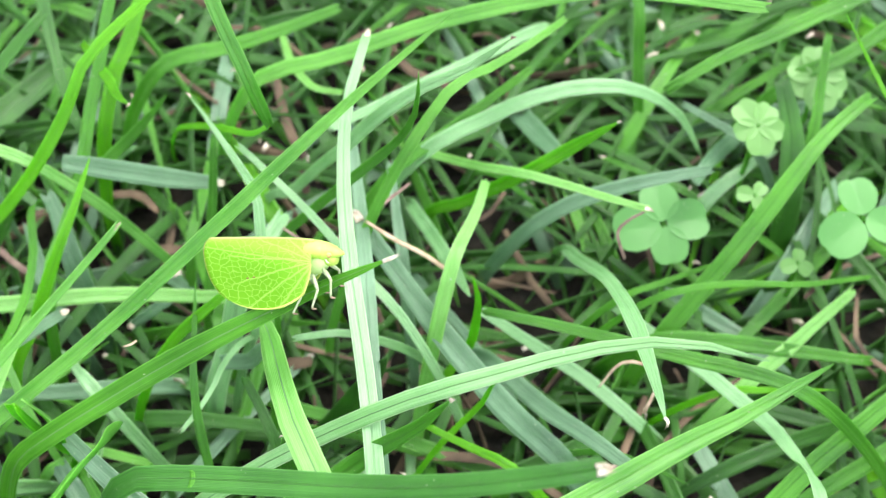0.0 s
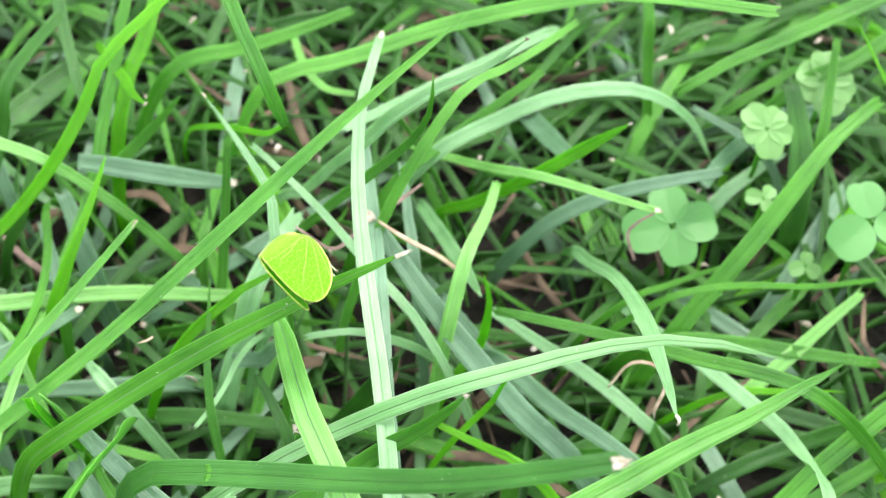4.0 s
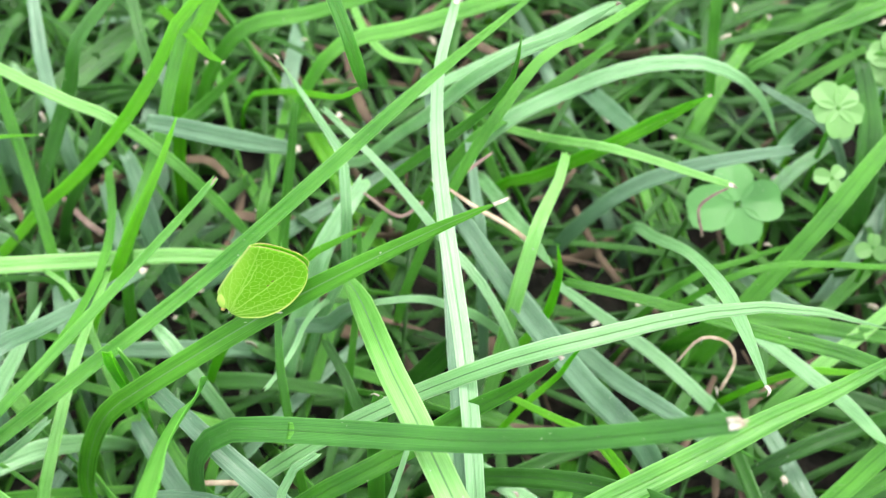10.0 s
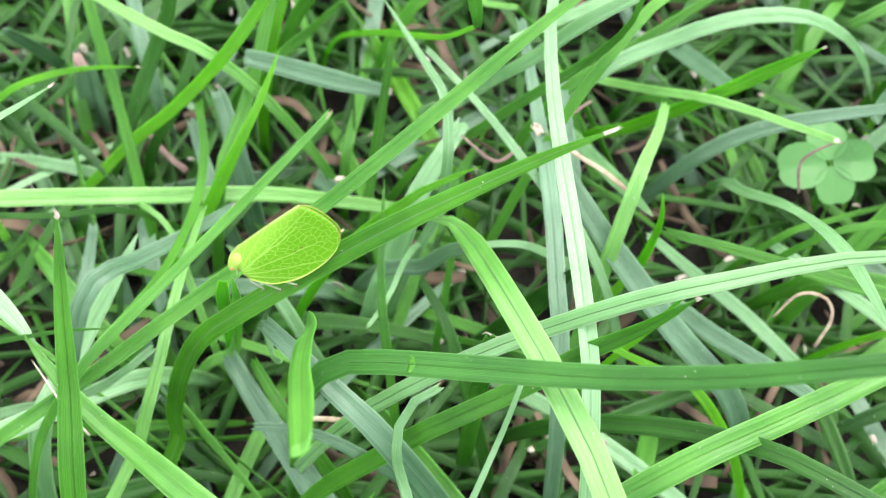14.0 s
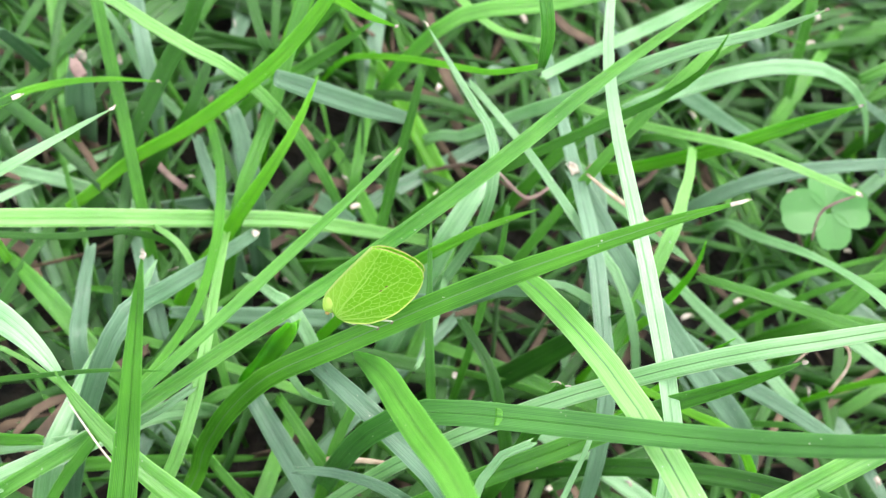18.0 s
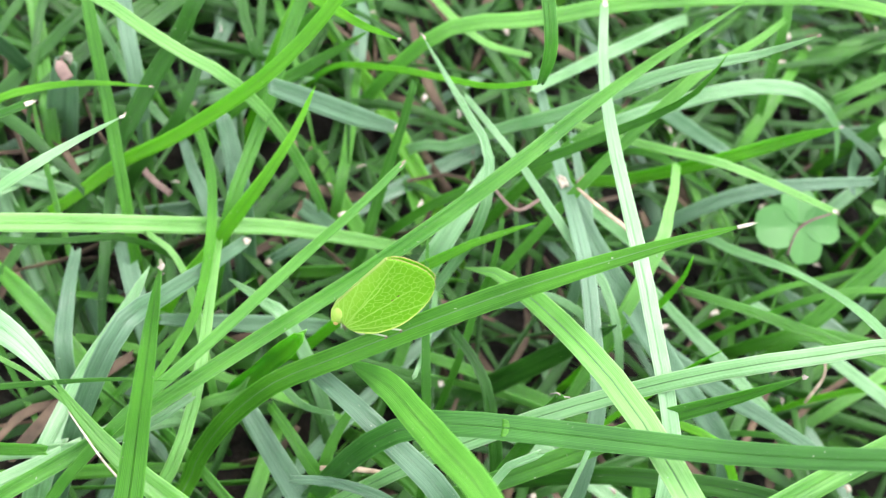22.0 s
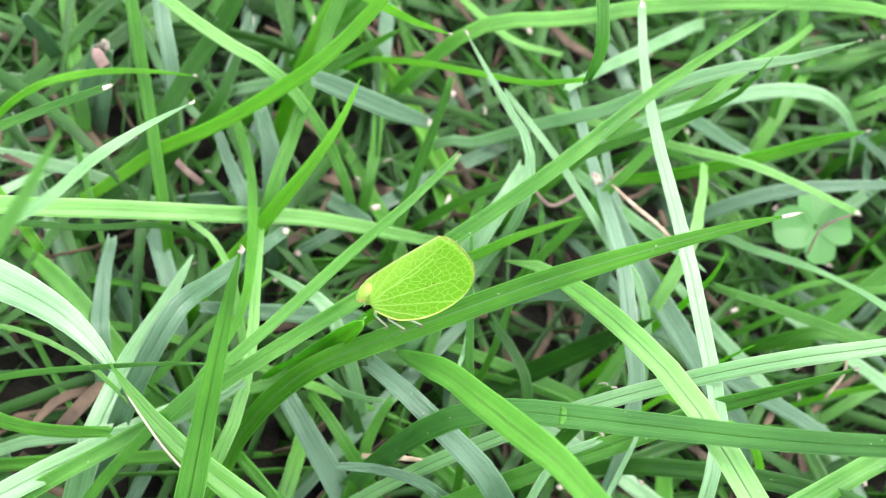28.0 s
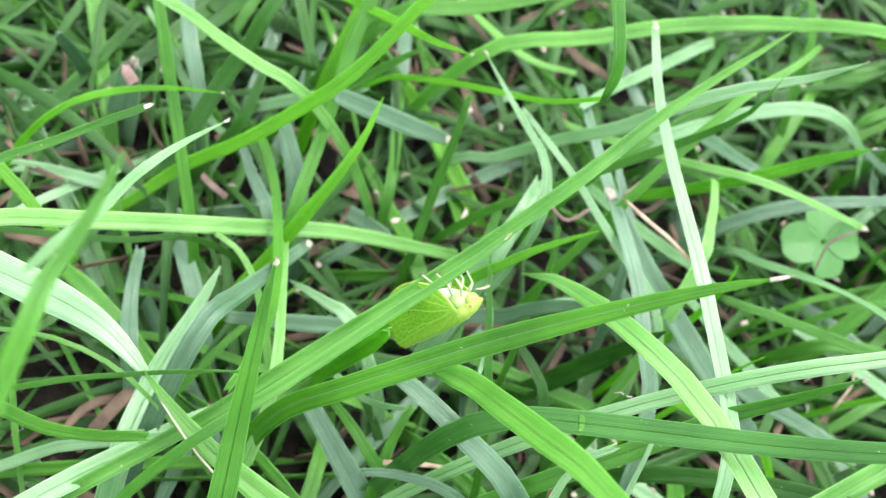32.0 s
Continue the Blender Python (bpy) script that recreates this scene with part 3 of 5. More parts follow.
blade([(-30.7, -30.4, 33.9), (-31.9, -29.1, 25.9), (-33.5, -28.3, 18.4), (-35.2, -28.4, 11.3), (-37.9, -28.6, 8.4), (-40.3, -28.8, 3.4), (-41.2, -28.8, -1.0)], 1.1, 'lime', 'point', taper=0.2)
blade([(-13.1, -18.3, 31.8), (-14.9, -18.7, 30.8), (-16.7, -19.2, 29.7), (-18.5, -19.7, 28.4), (-24.6, -21.4, 21.0), (-30.1, -23.0, 8.5), (-32.2, -23.5, -1.0)], 1.0, 'bright', 'point', taper=0.3)
blade([(-4.6, -24.1, 26.3), (-6.6, -23.6, 18.9), (-9.3, -23.8, 11.8), (-12.7, -24.3, 5.0), (-15.4, -24.6, 3.7), (-17.8, -24.9, 1.5), (-18.7, -25.0, -1.0)], 2.2, 'dark', 'point')
blade([(-11.4, -32.6, 31.6), (-11.6, -33.2, 29.2), (-11.9, -34.0, 25.0), (-12.4, -35.5, 15.0), (-12.8, -36.5, -1.0)], 1.5, 'mid', 'cut', taper=0.05)
blade([(-29.5, 22.8, 32.8), (-32.4, 11.9, 29.3), (-33.5, 7.7, 26.1), (-34.8, 3.3, 23.2), (-35.7, -1.4, 20.4), (-36.8, -6.4, 18.4), (-37.9, -11.8, 17.7), (-38.6, -15.7, 13.1), (-39.3, -19.2, 5.3), (-39.6, -20.5, -1.0)], 1.3, 'mid', 'cut')
blade([(-14.1, -7.9, 36.3), (-14.6, -7.9, 40.4), (-15.4, -6.7, 42.9), (-16.3, -5.4, 44.9), (-17.1, -3.9, 46.7), (-21.7, 4.5, 56.8)], 1.1, 'fresh', 'cut', taper=0.1)
blade([(-14.1, -7.8, 36.2), (-16.9, -4.6, 30.3), (-20.1, -0.5, 25.0), (-23.6, 3.3, 20.2), (-27.2, 6.6, 15.5), (-29.8, 8.9, 11.5), (-32.2, 11.0, 4.7), (-33.0, 11.8, -1.0)], 0.7, 'bright', 'cut')
blade([(-29.3, -31.3, 27.4), (-26.0, -34.1, 28.2), (-22.8, -36.6, 27.5), (-19.5, -39.0, 26.3), (-14.7, -42.5, 19.4), (-10.4, -45.6, 7.9), (-8.8, -46.7, -1.0)], 2.1, 'gray', 'cut')
blade([(-9.9, 5.8, 20.6), (-8.8, -1.0, 21.2), (-7.8, -7.6, 22.2), (-7.0, -14.0, 23.7), (-6.4, -19.7, 24.6), (-6.0, -24.7, 24.2), (-5.5, -29.4, 23.7), (-4.9, -34.7, 17.6), (-4.4, -39.4, 7.1), (-4.2, -41.2, -1.0)], 1.5, 'gray', 'cut')
blade([(22.5, 6.1, 22.6), (28.2, 9.1, 24.1), (34.3, 11.4, 25.2), (40.3, 13.9, 26.4), (50.5, 17.9, 26.9), (60.8, 22.0, 13.5), (67.3, 24.6, -1.0)], 1.7, 'mid', 'cut')
blade([(20.8, 30.4, 21.1), (22.1, 22.6, 17.6), (22.7, 18.9, 12.3), (23.3, 15.0, 6.5), (24.1, 10.9, 0.4)], 1.3, 'mid', 'cut')
blade([(8.8, 7.2, 24.6), (4.3, 4.5, 22.7), (-0.2, 1.8, 20.8), (-4.8, -1.0, 18.9), (-8.4, -3.2, 14.0), (-11.6, -5.2, 5.7), (-12.8, -5.9, -1.0)], 1.2, 'mid', 'cut')
blade([(-11.0, 1.0, 23.2), (-4.3, 8.3, 19.0), (3.3, 15.8, 15.1), (11.4, 23.3, 11.8), (13.4, 25.1, 8.7), (15.2, 26.8, 3.5), (15.9, 27.4, -1.0)], 1.4, 'pale', 'cut')
blade([(26.1, -2.8, 21.7), (21.4, -2.9, 20.2), (16.6, -3.2, 18.5), (11.8, -4.2, 16.5), (8.2, -4.9, 12.2), (4.9, -5.5, 4.9), (3.7, -5.7, -1.0)], 1.6, 'gray', 'cut')
blade([(36.9, 6.6, 11.1), (34.2, 4.9, 11.0), (31.7, 3.0, 10.9), (29.3, 1.0, 10.8), (27.3, -0.8, 8.0), (25.5, -2.4, 3.2), (24.8, -3.0, -1.0)], 1.6, 'pale', 'cut')
blade([(24.9, -3.0, 19.5), (27.1, 0.8, 16.8), (29.7, 4.4, 14.0), (32.5, 7.9, 11.4), (34.1, 10.1, 8.5), (35.6, 12.0, 3.4), (36.1, 12.7, -1.0)], 1.7, 'gray', 'cut')
blade([(26.0, 9.1, 16.1), (28.2, 7.9, 15.6), (30.5, 6.8, 14.9), (32.8, 5.7, 14.1), (35.7, 4.4, 10.5), (38.2, 3.2, 4.2), (39.2, 2.8, -1.0)], 1.1, 'gray', 'cut')
blade([(50.8, -17.4, 21.1), (39.9, -25.2, 17.6), (36.7, -27.5, 16.3), (33.4, -29.9, 14.9), (30.4, -32.5, 13.5), (22.1, -39.7, 9.7), (13.8, -46.9, 4.8), (8.5, -51.5, -1.0)], 1.9, 'mid', 'cut')
blade([(28.3, -22.9, -1.0), (33.4, -24.0, -1.0), (38.7, -25.0, -1.0), (44.4, -26.2, -1.0)], 2.6, 'mid', 'cut')
blade([(27.0, -44.4, 30.7), (28.7, -35.9, 27.2), (29.6, -31.4, 21.3), (29.2, -27.1, 17.3), (27.3, -23.7, 15.1), (25.1, -20.2, 13.0), (22.5, -16.6, 10.8), (18.3, -10.8, 7.1)], 1.4, 'pale', 'cut')
blade([(7.1, 6.5, -1.0), (10.1, 3.6, -1.0), (12.7, 0.2, -1.0), (15.5, -3.1, -1.0)], 2.6, 'gray', 'cut')
blade([(2.4, -17.3, 23.5), (1.0, -11.6, 17.8), (-0.7, -5.8, 12.6), (-2.8, 0.0, 8.1), (-3.7, 2.6, 6.0), (-4.5, 4.8, 2.4), (-4.8, 5.7, -1.0)], 1.5, 'pale', 'point', taper=0.3)
blade([(2.5, -17.1, 27.3), (3.1, -17.5, 23.3), (3.0, -17.9, 19.0), (2.4, -18.4, 14.4), (-0.1, -20.5, 10.7), (-2.3, -22.3, 4.3), (-3.2, -23.0, -1.0)], 0.9, 'bright', 'point')
blade([(4.1, -4.3, 22.0), (3.2, -8.0, 22.9), (1.9, -11.4, 23.8), (0.8, -14.6, 24.3), (-0.9, -19.7, 18.0), (-2.5, -24.3, 7.3), (-3.1, -26.1, -1.0)], 1.4, 'lime', 'cut')
blade([(9.0, -6.5, 20.7), (8.1, -3.9, 18.6), (6.9, -1.6, 16.9), (5.7, 0.6, 15.3), (4.0, 3.6, 11.3), (2.4, 6.3, 4.6), (1.9, 7.3, -1.0)], 0.9, 'mid', 'point')
blade([(3.6, -14.8, 15.2), (9.2, -16.7, 10.8), (14.9, -19.4, 7.7), (19.9, -23.2, 5.7), (22.1, -24.8, 4.3), (24.0, -26.3, 1.7), (24.7, -26.8, -1.0)], 1.4, 'pale', 'cut')
blade([(16.2, -32.6, 21.6), (13.0, -28.7, 18.6), (9.2, -24.5, 15.0), (5.4, -19.0, 10.7), (3.9, -16.8, 7.9), (2.5, -14.8, 3.2), (2.0, -14.0, -1.0)], 1.8, 'gray', 'cut')
blade([(-1.7, -27.3, 18.4), (0.9, -29.0, 19.5), (3.5, -30.6, 20.7), (5.9, -32.3, 21.9), (10.0, -35.0, 16.2), (13.6, -37.4, 6.6), (15.0, -38.3, -1.0)], 0.9, 'bright', 'cut')
blade([(27.4, -10.1, 16.0), (24.4, -10.9, 15.5), (21.3, -11.9, 15.0), (18.2, -12.8, 14.4), (15.1, -13.8, 10.7), (12.4, -14.6, 4.3), (11.4, -14.9, -1.0)], 0.7, 'mid', 'cut')
blade([(40.5, -13.1, 19.0), (33.8, -14.0, 19.2), (27.2, -14.2, 19.8), (20.8, -15.3, 19.9), (16.4, -16.0, 14.7), (12.5, -16.7, 6.0), (11.0, -16.9, -1.0)], 0.7, 'mid', 'cut')
blade([(35.3, 4.1, 36.1), (36.5, 2.0, 34.9), (37.6, -0.1, 33.8), (38.8, -2.2, 32.7), (44.0, -11.9, 28.0), (49.2, -21.6, 14.0), (52.5, -27.7, -1.0)], 0.7, 'bright', 'point')
blade([(-13.3, -20.3, 21.2), (-11.5, -20.0, 21.2), (-9.7, -19.7, 21.0), (-7.9, -19.5, 20.2), (-3.4, -18.9, 15.0), (0.7, -18.4, 6.1), (2.2, -18.2, -1.0)], 0.9, 'pale', 'cut')
blade([(-11.1, 17.2, 22.2), (-17.0, 15.2, 21.1), (-23.0, 13.5, 20.2), (-29.1, 12.2, 19.5), (-33.4, 11.2, 14.4), (-37.2, 10.4, 5.9), (-38.6, 10.1, -1.0)], 1.7, 'mid', 'cut')
blade([(3.6, -18.1, 22.3), (9.0, -19.5, 22.8), (14.4, -21.1, 23.2), (19.8, -22.8, 23.5), (30.2, -26.3, 24.0), (40.7, -29.7, 12.0), (47.3, -31.9, -1.0)], 1.3, 'mid', 'cut')
blade([(-14.8, -38.7, 37.4), (-16.6, -39.3, 35.5), (-17.5, -40.6, 33.8), (-17.6, -41.9, 30.5), (-17.2, -42.8, 25.6), (-13.0, -52.9, 17.9), (-8.8, -63.1, 9.0), (-6.1, -69.5, -1.0)], 0.9, 'pale', 'cut')
blade([(19.4, -46.4, 35.3), (10.4, -40.4, 31.8), (7.8, -38.7, 29.2), (4.7, -37.2, 26.3), (1.3, -36.1, 23.3), (-3.7, -34.6, 17.2), (-8.1, -33.2, 7.0), (-9.8, -32.6, -1.0)], 1.6, 'dark', 'cut')
blade([(-62.8, 1.8, 18.7), (-62.2, 4.5, 11.8), (-61.5, 6.9, 4.5), (-60.7, 9.1, -1.0)], 1.5, 'gray', 'cut')
blade([(-66.6, 28.0, 11.0), (-62.7, 14.8, 8.4), (-61.4, 10.7, 7.6), (-60.1, 6.3, 7.3), (-58.7, 1.8, 7.3), (-57.9, -0.8, 5.4), (-57.3, -3.1, 2.2), (-57.0, -3.9, -1.0)], 1.6, 'mid', 'cut')
blade([(-54.9, 21.8, 20.7), (-51.8, 10.1, 17.2), (-51.3, 8.2, 16.0), (-50.7, 6.1, 15.0), (-49.9, 4.0, 14.1), (-48.9, 1.0, 10.5), (-48.0, -1.7, 4.2), (-47.7, -2.7, -1.0)], 1.6, 'gray', 'cut')
blade([(-55.9, 2.7, 15.0), (-56.9, 1.7, 7.7), (-58.0, 0.4, -0.4), (-59.1, -1.1, -1.0)], 3.4, 'gray', 'cut', dry=1.5)
blade([(-55.8, 10.0, 14.8), (-53.3, 8.0, 12.0), (-51.2, 6.1, 8.0), (-48.3, 4.4, 4.5), (-46.0, 3.0, 3.3), (-43.9, 1.8, 1.3), (-43.2, 1.3, -1.0)], 0.9, 'pale', 'cut')
blade([(-40.3, -2.4, 16.6), (-39.6, -3.7, 15.5), (-38.9, -5.3, 14.7), (-38.3, -6.9, 14.1), (-37.3, -9.9, 10.4), (-36.4, -12.6, 4.2), (-36.0, -13.6, -1.0)], 2.3, 'gray', 'cut')
blade([(-43.9, -3.3, 12.0), (-42.9, -5.6, 11.8), (-41.7, -8.0, 12.0), (-40.5, -10.5, 12.6), (-39.2, -13.0, 9.3), (-38.0, -15.2, 3.8), (-37.6, -16.1, -1.0)], 1.5, 'gray', 'cut')
blade([(-31.3, 3.1, 4.6), (-28.9, -0.4, 4.7), (-26.9, -4.3, 4.9), (-24.9, -8.4, 6.1), (-23.5, -12.5, 7.0), (-22.7, -15.1, 5.2), (-21.9, -17.3, 2.1), (-21.6, -18.2, -1.0)], 1.7, 'mid', 'cut')
blade([(-27.2, -9.2, 8.1), (-29.7, -6.3, 5.2), (-32.3, -3.3, 2.4), (-35.0, -0.3, -0.0)], 1.9, 'gray', 'cut')
blade([(-74.6, -5.5, 22.2), (-64.0, -14.3, 19.9), (-62.0, -15.9, 19.5), (-60.2, -17.6, 19.0), (-58.4, -19.3, 18.5), (-56.4, -21.4, 17.8)], 1.1, 'bright', 'cut')
blade([(-75.2, -23.5, 24.4), (-62.3, -20.7, 20.9), (-57.7, -19.7, 19.3), (-52.7, -18.6, 17.8), (-47.5, -16.9, 16.7), (-43.9, -15.8, 12.4), (-40.8, -14.8, 5.0), (-39.6, -14.4, -1.0)], 0.6, 'dark', 'cut')
blade([(-61.2, -14.6, -0.4), (-56.7, -15.0, -0.2), (-52.1, -15.5, -0.0), (-47.5, -16.1, 0.1)], 1.7, 'gray', 'cut')
blade([(-37.6, -17.8, 12.4), (-35.6, -19.8, 14.7), (-33.7, -21.7, 16.6), (-31.9, -23.5, 18.1), (-29.0, -26.4, 13.4), (-26.4, -28.9, 5.4), (-25.5, -29.9, -1.0)], 1.3, 'pale', 'point')
blade([(-42.9, -23.3, 14.4), (-39.0, -22.1, 11.9), (-34.7, -20.9, 9.5), (-30.2, -19.7, 7.3), (-27.6, -19.0, 5.4), (-25.3, -18.3, 2.2), (-24.4, -18.1, -1.0)], 1.7, 'gray', 'cut')
blade([(-34.9, -29.8, 13.9), (-32.8, -32.5, 13.2), (-30.6, -35.2, 12.1), (-28.4, -37.7, 10.6), (-21.3, -46.1, 6.3), (-14.1, -54.4, 3.1), (-9.6, -59.8, -1.0)], 2.6, 'gray', 'cut')
blade([(-32.4, -30.4, 15.0), (-30.6, -32.8, 15.9), (-28.9, -34.9, 15.6), (-27.0, -36.7, 13.7), (-24.8, -38.9, 10.1), (-22.8, -40.8, 4.1), (-22.0, -41.5, -1.0)], 1.3, 'mid', 'cut')
blade([(-27.7, -33.9, 26.2), (-28.7, -32.7, 22.5), (-29.8, -31.2, 18.8), (-30.9, -29.1, 15.0), (-32.5, -26.1, 11.1), (-33.9, -23.5, 4.5), (-34.4, -22.5, -1.0)], 0.7, 'pale', 'cut')
blade([(-25.5, -30.7, 17.1), (-26.3, -32.2, 16.2), (-26.9, -33.7, 15.2), (-27.3, -35.4, 14.3), (-27.9, -38.5, 10.6), (-28.5, -41.3, 4.3), (-28.7, -42.4, -1.0)], 1.2, 'mid', 'cut')
blade([(-30.1, -38.0, 20.8), (-27.7, -37.9, 21.0), (-25.3, -38.2, 20.9), (-22.8, -38.8, 20.4), (-18.3, -39.9, 15.1), (-14.4, -40.9, 6.1), (-12.9, -41.3, -1.0)], 1.1, 'gray', 'cut')
blade([(-21.4, -29.9, 24.4), (-20.5, -27.4, 22.9), (-19.8, -24.8, 21.6), (-19.3, -22.1, 20.4), (-18.4, -17.6, 15.1), (-17.5, -13.6, 6.1), (-17.2, -12.1, -1.0)], 0.6, 'pale', 'cut')
blade([(-21.2, -17.3, 26.8), (-21.0, -21.0, 25.9), (-20.8, -24.8, 25.3), (-20.4, -28.1, 23.9), (-19.8, -31.0, 21.5), (-18.8, -35.7, 15.9), (-17.9, -39.9, 6.4), (-17.6, -41.5, -1.0)], 0.8, 'mid', 'point')
blade([(-14.7, -15.3, 26.5), (-14.6, -17.2, 24.7), (-14.7, -18.8, 22.4), (-15.0, -20.1, 19.3), (-15.7, -24.4, 14.3), (-16.4, -28.2, 5.8), (-16.6, -29.7, -1.0)], 0.7, 'mid', 'cut')
blade([(-64.4, -50.9, 24.3), (-54.8, -42.5, 20.8), (-51.5, -39.5, 18.8), (-47.7, -36.4, 16.7), (-43.5, -33.0, 14.3), (-41.0, -31.0, 10.6), (-38.8, -29.2, 4.3), (-38.0, -28.5, -1.0)], 1.8, 'pale', 'cut')
blade([(-61.1, -32.1, 0.5), (-59.9, -34.0, -0.2), (-58.9, -35.9, -1.0), (-58.5, -38.0, -1.0)], 2.0, 'gray', 'cut')
blade([(-74.0, -28.3, 18.2), (-60.3, -29.4, 20.7), (-57.5, -29.6, 21.2), (-54.7, -30.2, 21.5), (-52.1, -31.2, 21.6), (-49.6, -32.5, 21.4), (-45.3, -34.8, 15.9), (-41.5, -36.9, 6.4), (-40.1, -37.6, -1.0)], 0.4, 'lime', 'cut')
blade([(-27.5, 4.7, 23.5), (-30.4, 4.7, 19.5), (-33.6, 4.2, 15.9), (-37.0, 3.5, 12.6), (-39.8, 2.9, 9.3), (-42.2, 2.4, 3.8), (-43.1, 2.2, -1.0)], 1.3, 'mid', 'point')
blade([(-28.0, 28.4, 27.9), (-31.4, 16.4, 24.4), (-32.1, 14.1, 23.1), (-33.0, 11.9, 21.9), (-34.1, 9.7, 20.8), (-36.1, 5.5, 15.4), (-37.9, 1.7, 6.2), (-38.6, 0.3, -1.0)], 1.6, 'bright', 'cut')
blade([(-37.3, 10.0, 1.9), (-37.7, 8.5, 0.3), (-38.0, 7.1, -1.0), (-38.4, 5.6, -1.0)], 1.2, 'mid', 'cut')
blade([(-10.4, 7.1, 20.8), (-14.1, 10.9, 16.9), (-17.4, 17.5, 12.7), (-20.1, 26.8, 6.9), (-20.8, 29.4, 5.1), (-21.5, 31.7, 2.1), (-21.7, 32.5, -1.0)], 1.0, 'lime', 'cut')
blade([(-5.4, -0.1, 18.7), (-4.9, -3.4, 18.5), (-4.5, -6.6, 18.4), (-4.0, -9.8, 18.5), (-3.5, -13.9, 13.7), (-3.0, -17.5, 5.5), (-2.9, -18.9, -1.0)], 1.2, 'gray', 'cut')
blade([(19.9, 14.4, 17.3), (19.6, 21.4, 10.4), (19.3, 28.6, 4.0), (19.1, 36.3, -1.0)], 1.0, 'mid', 'point')
blade([(35.9, 10.6, 18.7), (36.5, 8.4, 17.5), (36.9, 6.2, 16.3), (37.1, 4.0, 15.1), (37.4, 0.6, 11.2), (37.6, -2.5, 4.5), (37.7, -3.6, -1.0)], 2.8, 'dark', 'cut')
blade([(41.0, 14.8, 20.9), (40.5, 11.9, 19.4), (40.0, 9.0, 17.8), (39.5, 6.1, 16.3), (38.8, 2.5, 12.0), (38.2, -0.7, 4.9), (38.0, -1.9, -1.0)], 1.3, 'mid', 'cut')
blade([(41.4, 19.9, 9.9), (38.5, 18.5, 8.9), (35.7, 17.1, 7.9), (32.9, 15.6, 6.8), (30.5, 14.4, 5.0), (28.4, 13.2, 2.0), (27.6, 12.8, -1.0)], 1.3, 'mid', 'cut')
blade([(59.5, 24.2, 22.9), (48.2, 16.9, 19.4), (45.4, 15.1, 18.4), (42.4, 13.6, 17.7), (39.1, 12.6, 17.1), (35.5, 11.4, 12.7), (32.2, 10.3, 5.1), (31.0, 9.9, -1.0)], 1.6, 'mid', 'cut')
blade([(12.7, 1.7, 16.4), (11.6, 5.8, 12.9), (10.5, 10.5, 9.1), (9.3, 15.6, 5.1), (8.7, 18.2, 3.8), (8.2, 20.5, 1.5), (8.0, 21.4, -1.0)], 2.5, 'gray', 'cut')
blade([(11.2, 6.4, 32.8), (7.5, 2.6, 33.6), (3.8, -0.6, 34.3), (0.3, -3.7, 35.0), (-5.7, -8.8, 25.9), (-11.0, -13.4, 10.5), (-12.9, -15.2, -1.0)], 1.0, 'fresh', 'cut')
blade([(37.3, -22.6, 14.1), (33.9, -22.6, 14.1), (30.5, -22.6, 14.0), (27.1, -22.6, 14.0), (23.9, -22.7, 10.4), (21.1, -22.8, 4.2), (20.1, -22.8, -1.0)], 0.7, 'bright', 'point')
blade([(40.8, -12.3, 14.3), (37.2, -15.0, 12.9), (33.7, -17.8, 11.4), (30.1, -20.5, 9.9), (27.9, -22.1, 7.4), (26.0, -23.5, 3.0), (25.3, -24.1, -1.0)], 1.5, 'lime', 'cut')
blade([(22.0, -31.6, 14.4), (19.7, -30.7, 15.0), (17.4, -29.8, 15.4), (15.0, -29.1, 15.8), (11.6, -28.0, 11.7), (8.6, -27.0, 4.7), (7.5, -26.7, -1.0)], 0.6, 'mid', 'point')
blade([(42.5, -18.5, 11.0), (35.7, -17.7, 11.5), (29.0, -16.9, 11.9), (22.2, -16.5, 12.1), (19.5, -16.4, 8.9), (17.1, -16.2, 3.6), (16.2, -16.2, -1.0)], 1.6, 'mid', 'cut')
blade([(54.0, -21.5, 14.6), (41.9, -27.7, 11.3), (39.5, -29.0, 10.6), (37.0, -30.3, 9.9), (34.5, -31.6, 9.2), (27.7, -35.3, 7.3)], 1.6, 'mid', 'cut')
blade([(-22.5, 0.4, 22.5), (-23.0, -2.5, 18.6), (-23.7, -5.3, 14.5), (-24.3, -8.5, 10.4), (-24.8, -11.1, 7.7), (-25.3, -13.5, 3.1), (-25.5, -14.4, -1.0)], 1.1, 'mid', 'cut')
blade([(-26.8, 14.8, 5.5), (-27.0, 8.7, 6.3), (-27.2, 2.8, 7.1), (-27.6, -2.7, 7.8), (-27.8, -5.4, 5.8), (-27.9, -7.8, 2.4), (-28.0, -8.7, -1.0)], 1.2, 'mid', 'cut')
blade([(4.8, -25.4, 26.4), (4.4, -25.3, 23.8), (3.9, -25.4, 21.5), (3.3, -25.8, 19.3), (-0.4, -28.1, 14.3), (-3.7, -30.1, 5.8), (-4.9, -30.9, -1.0)], 0.6, 'bright', 'point')
blade([(-8.9, -35.5, 31.6), (-9.4, -37.1, 30.7), (-9.9, -38.5, 29.8), (-10.5, -40.0, 28.8), (-14.6, -50.2, 23.4), (-18.7, -60.5, 11.7), (-21.3, -67.0, -1.0)], 0.6, 'pale', 'cut')
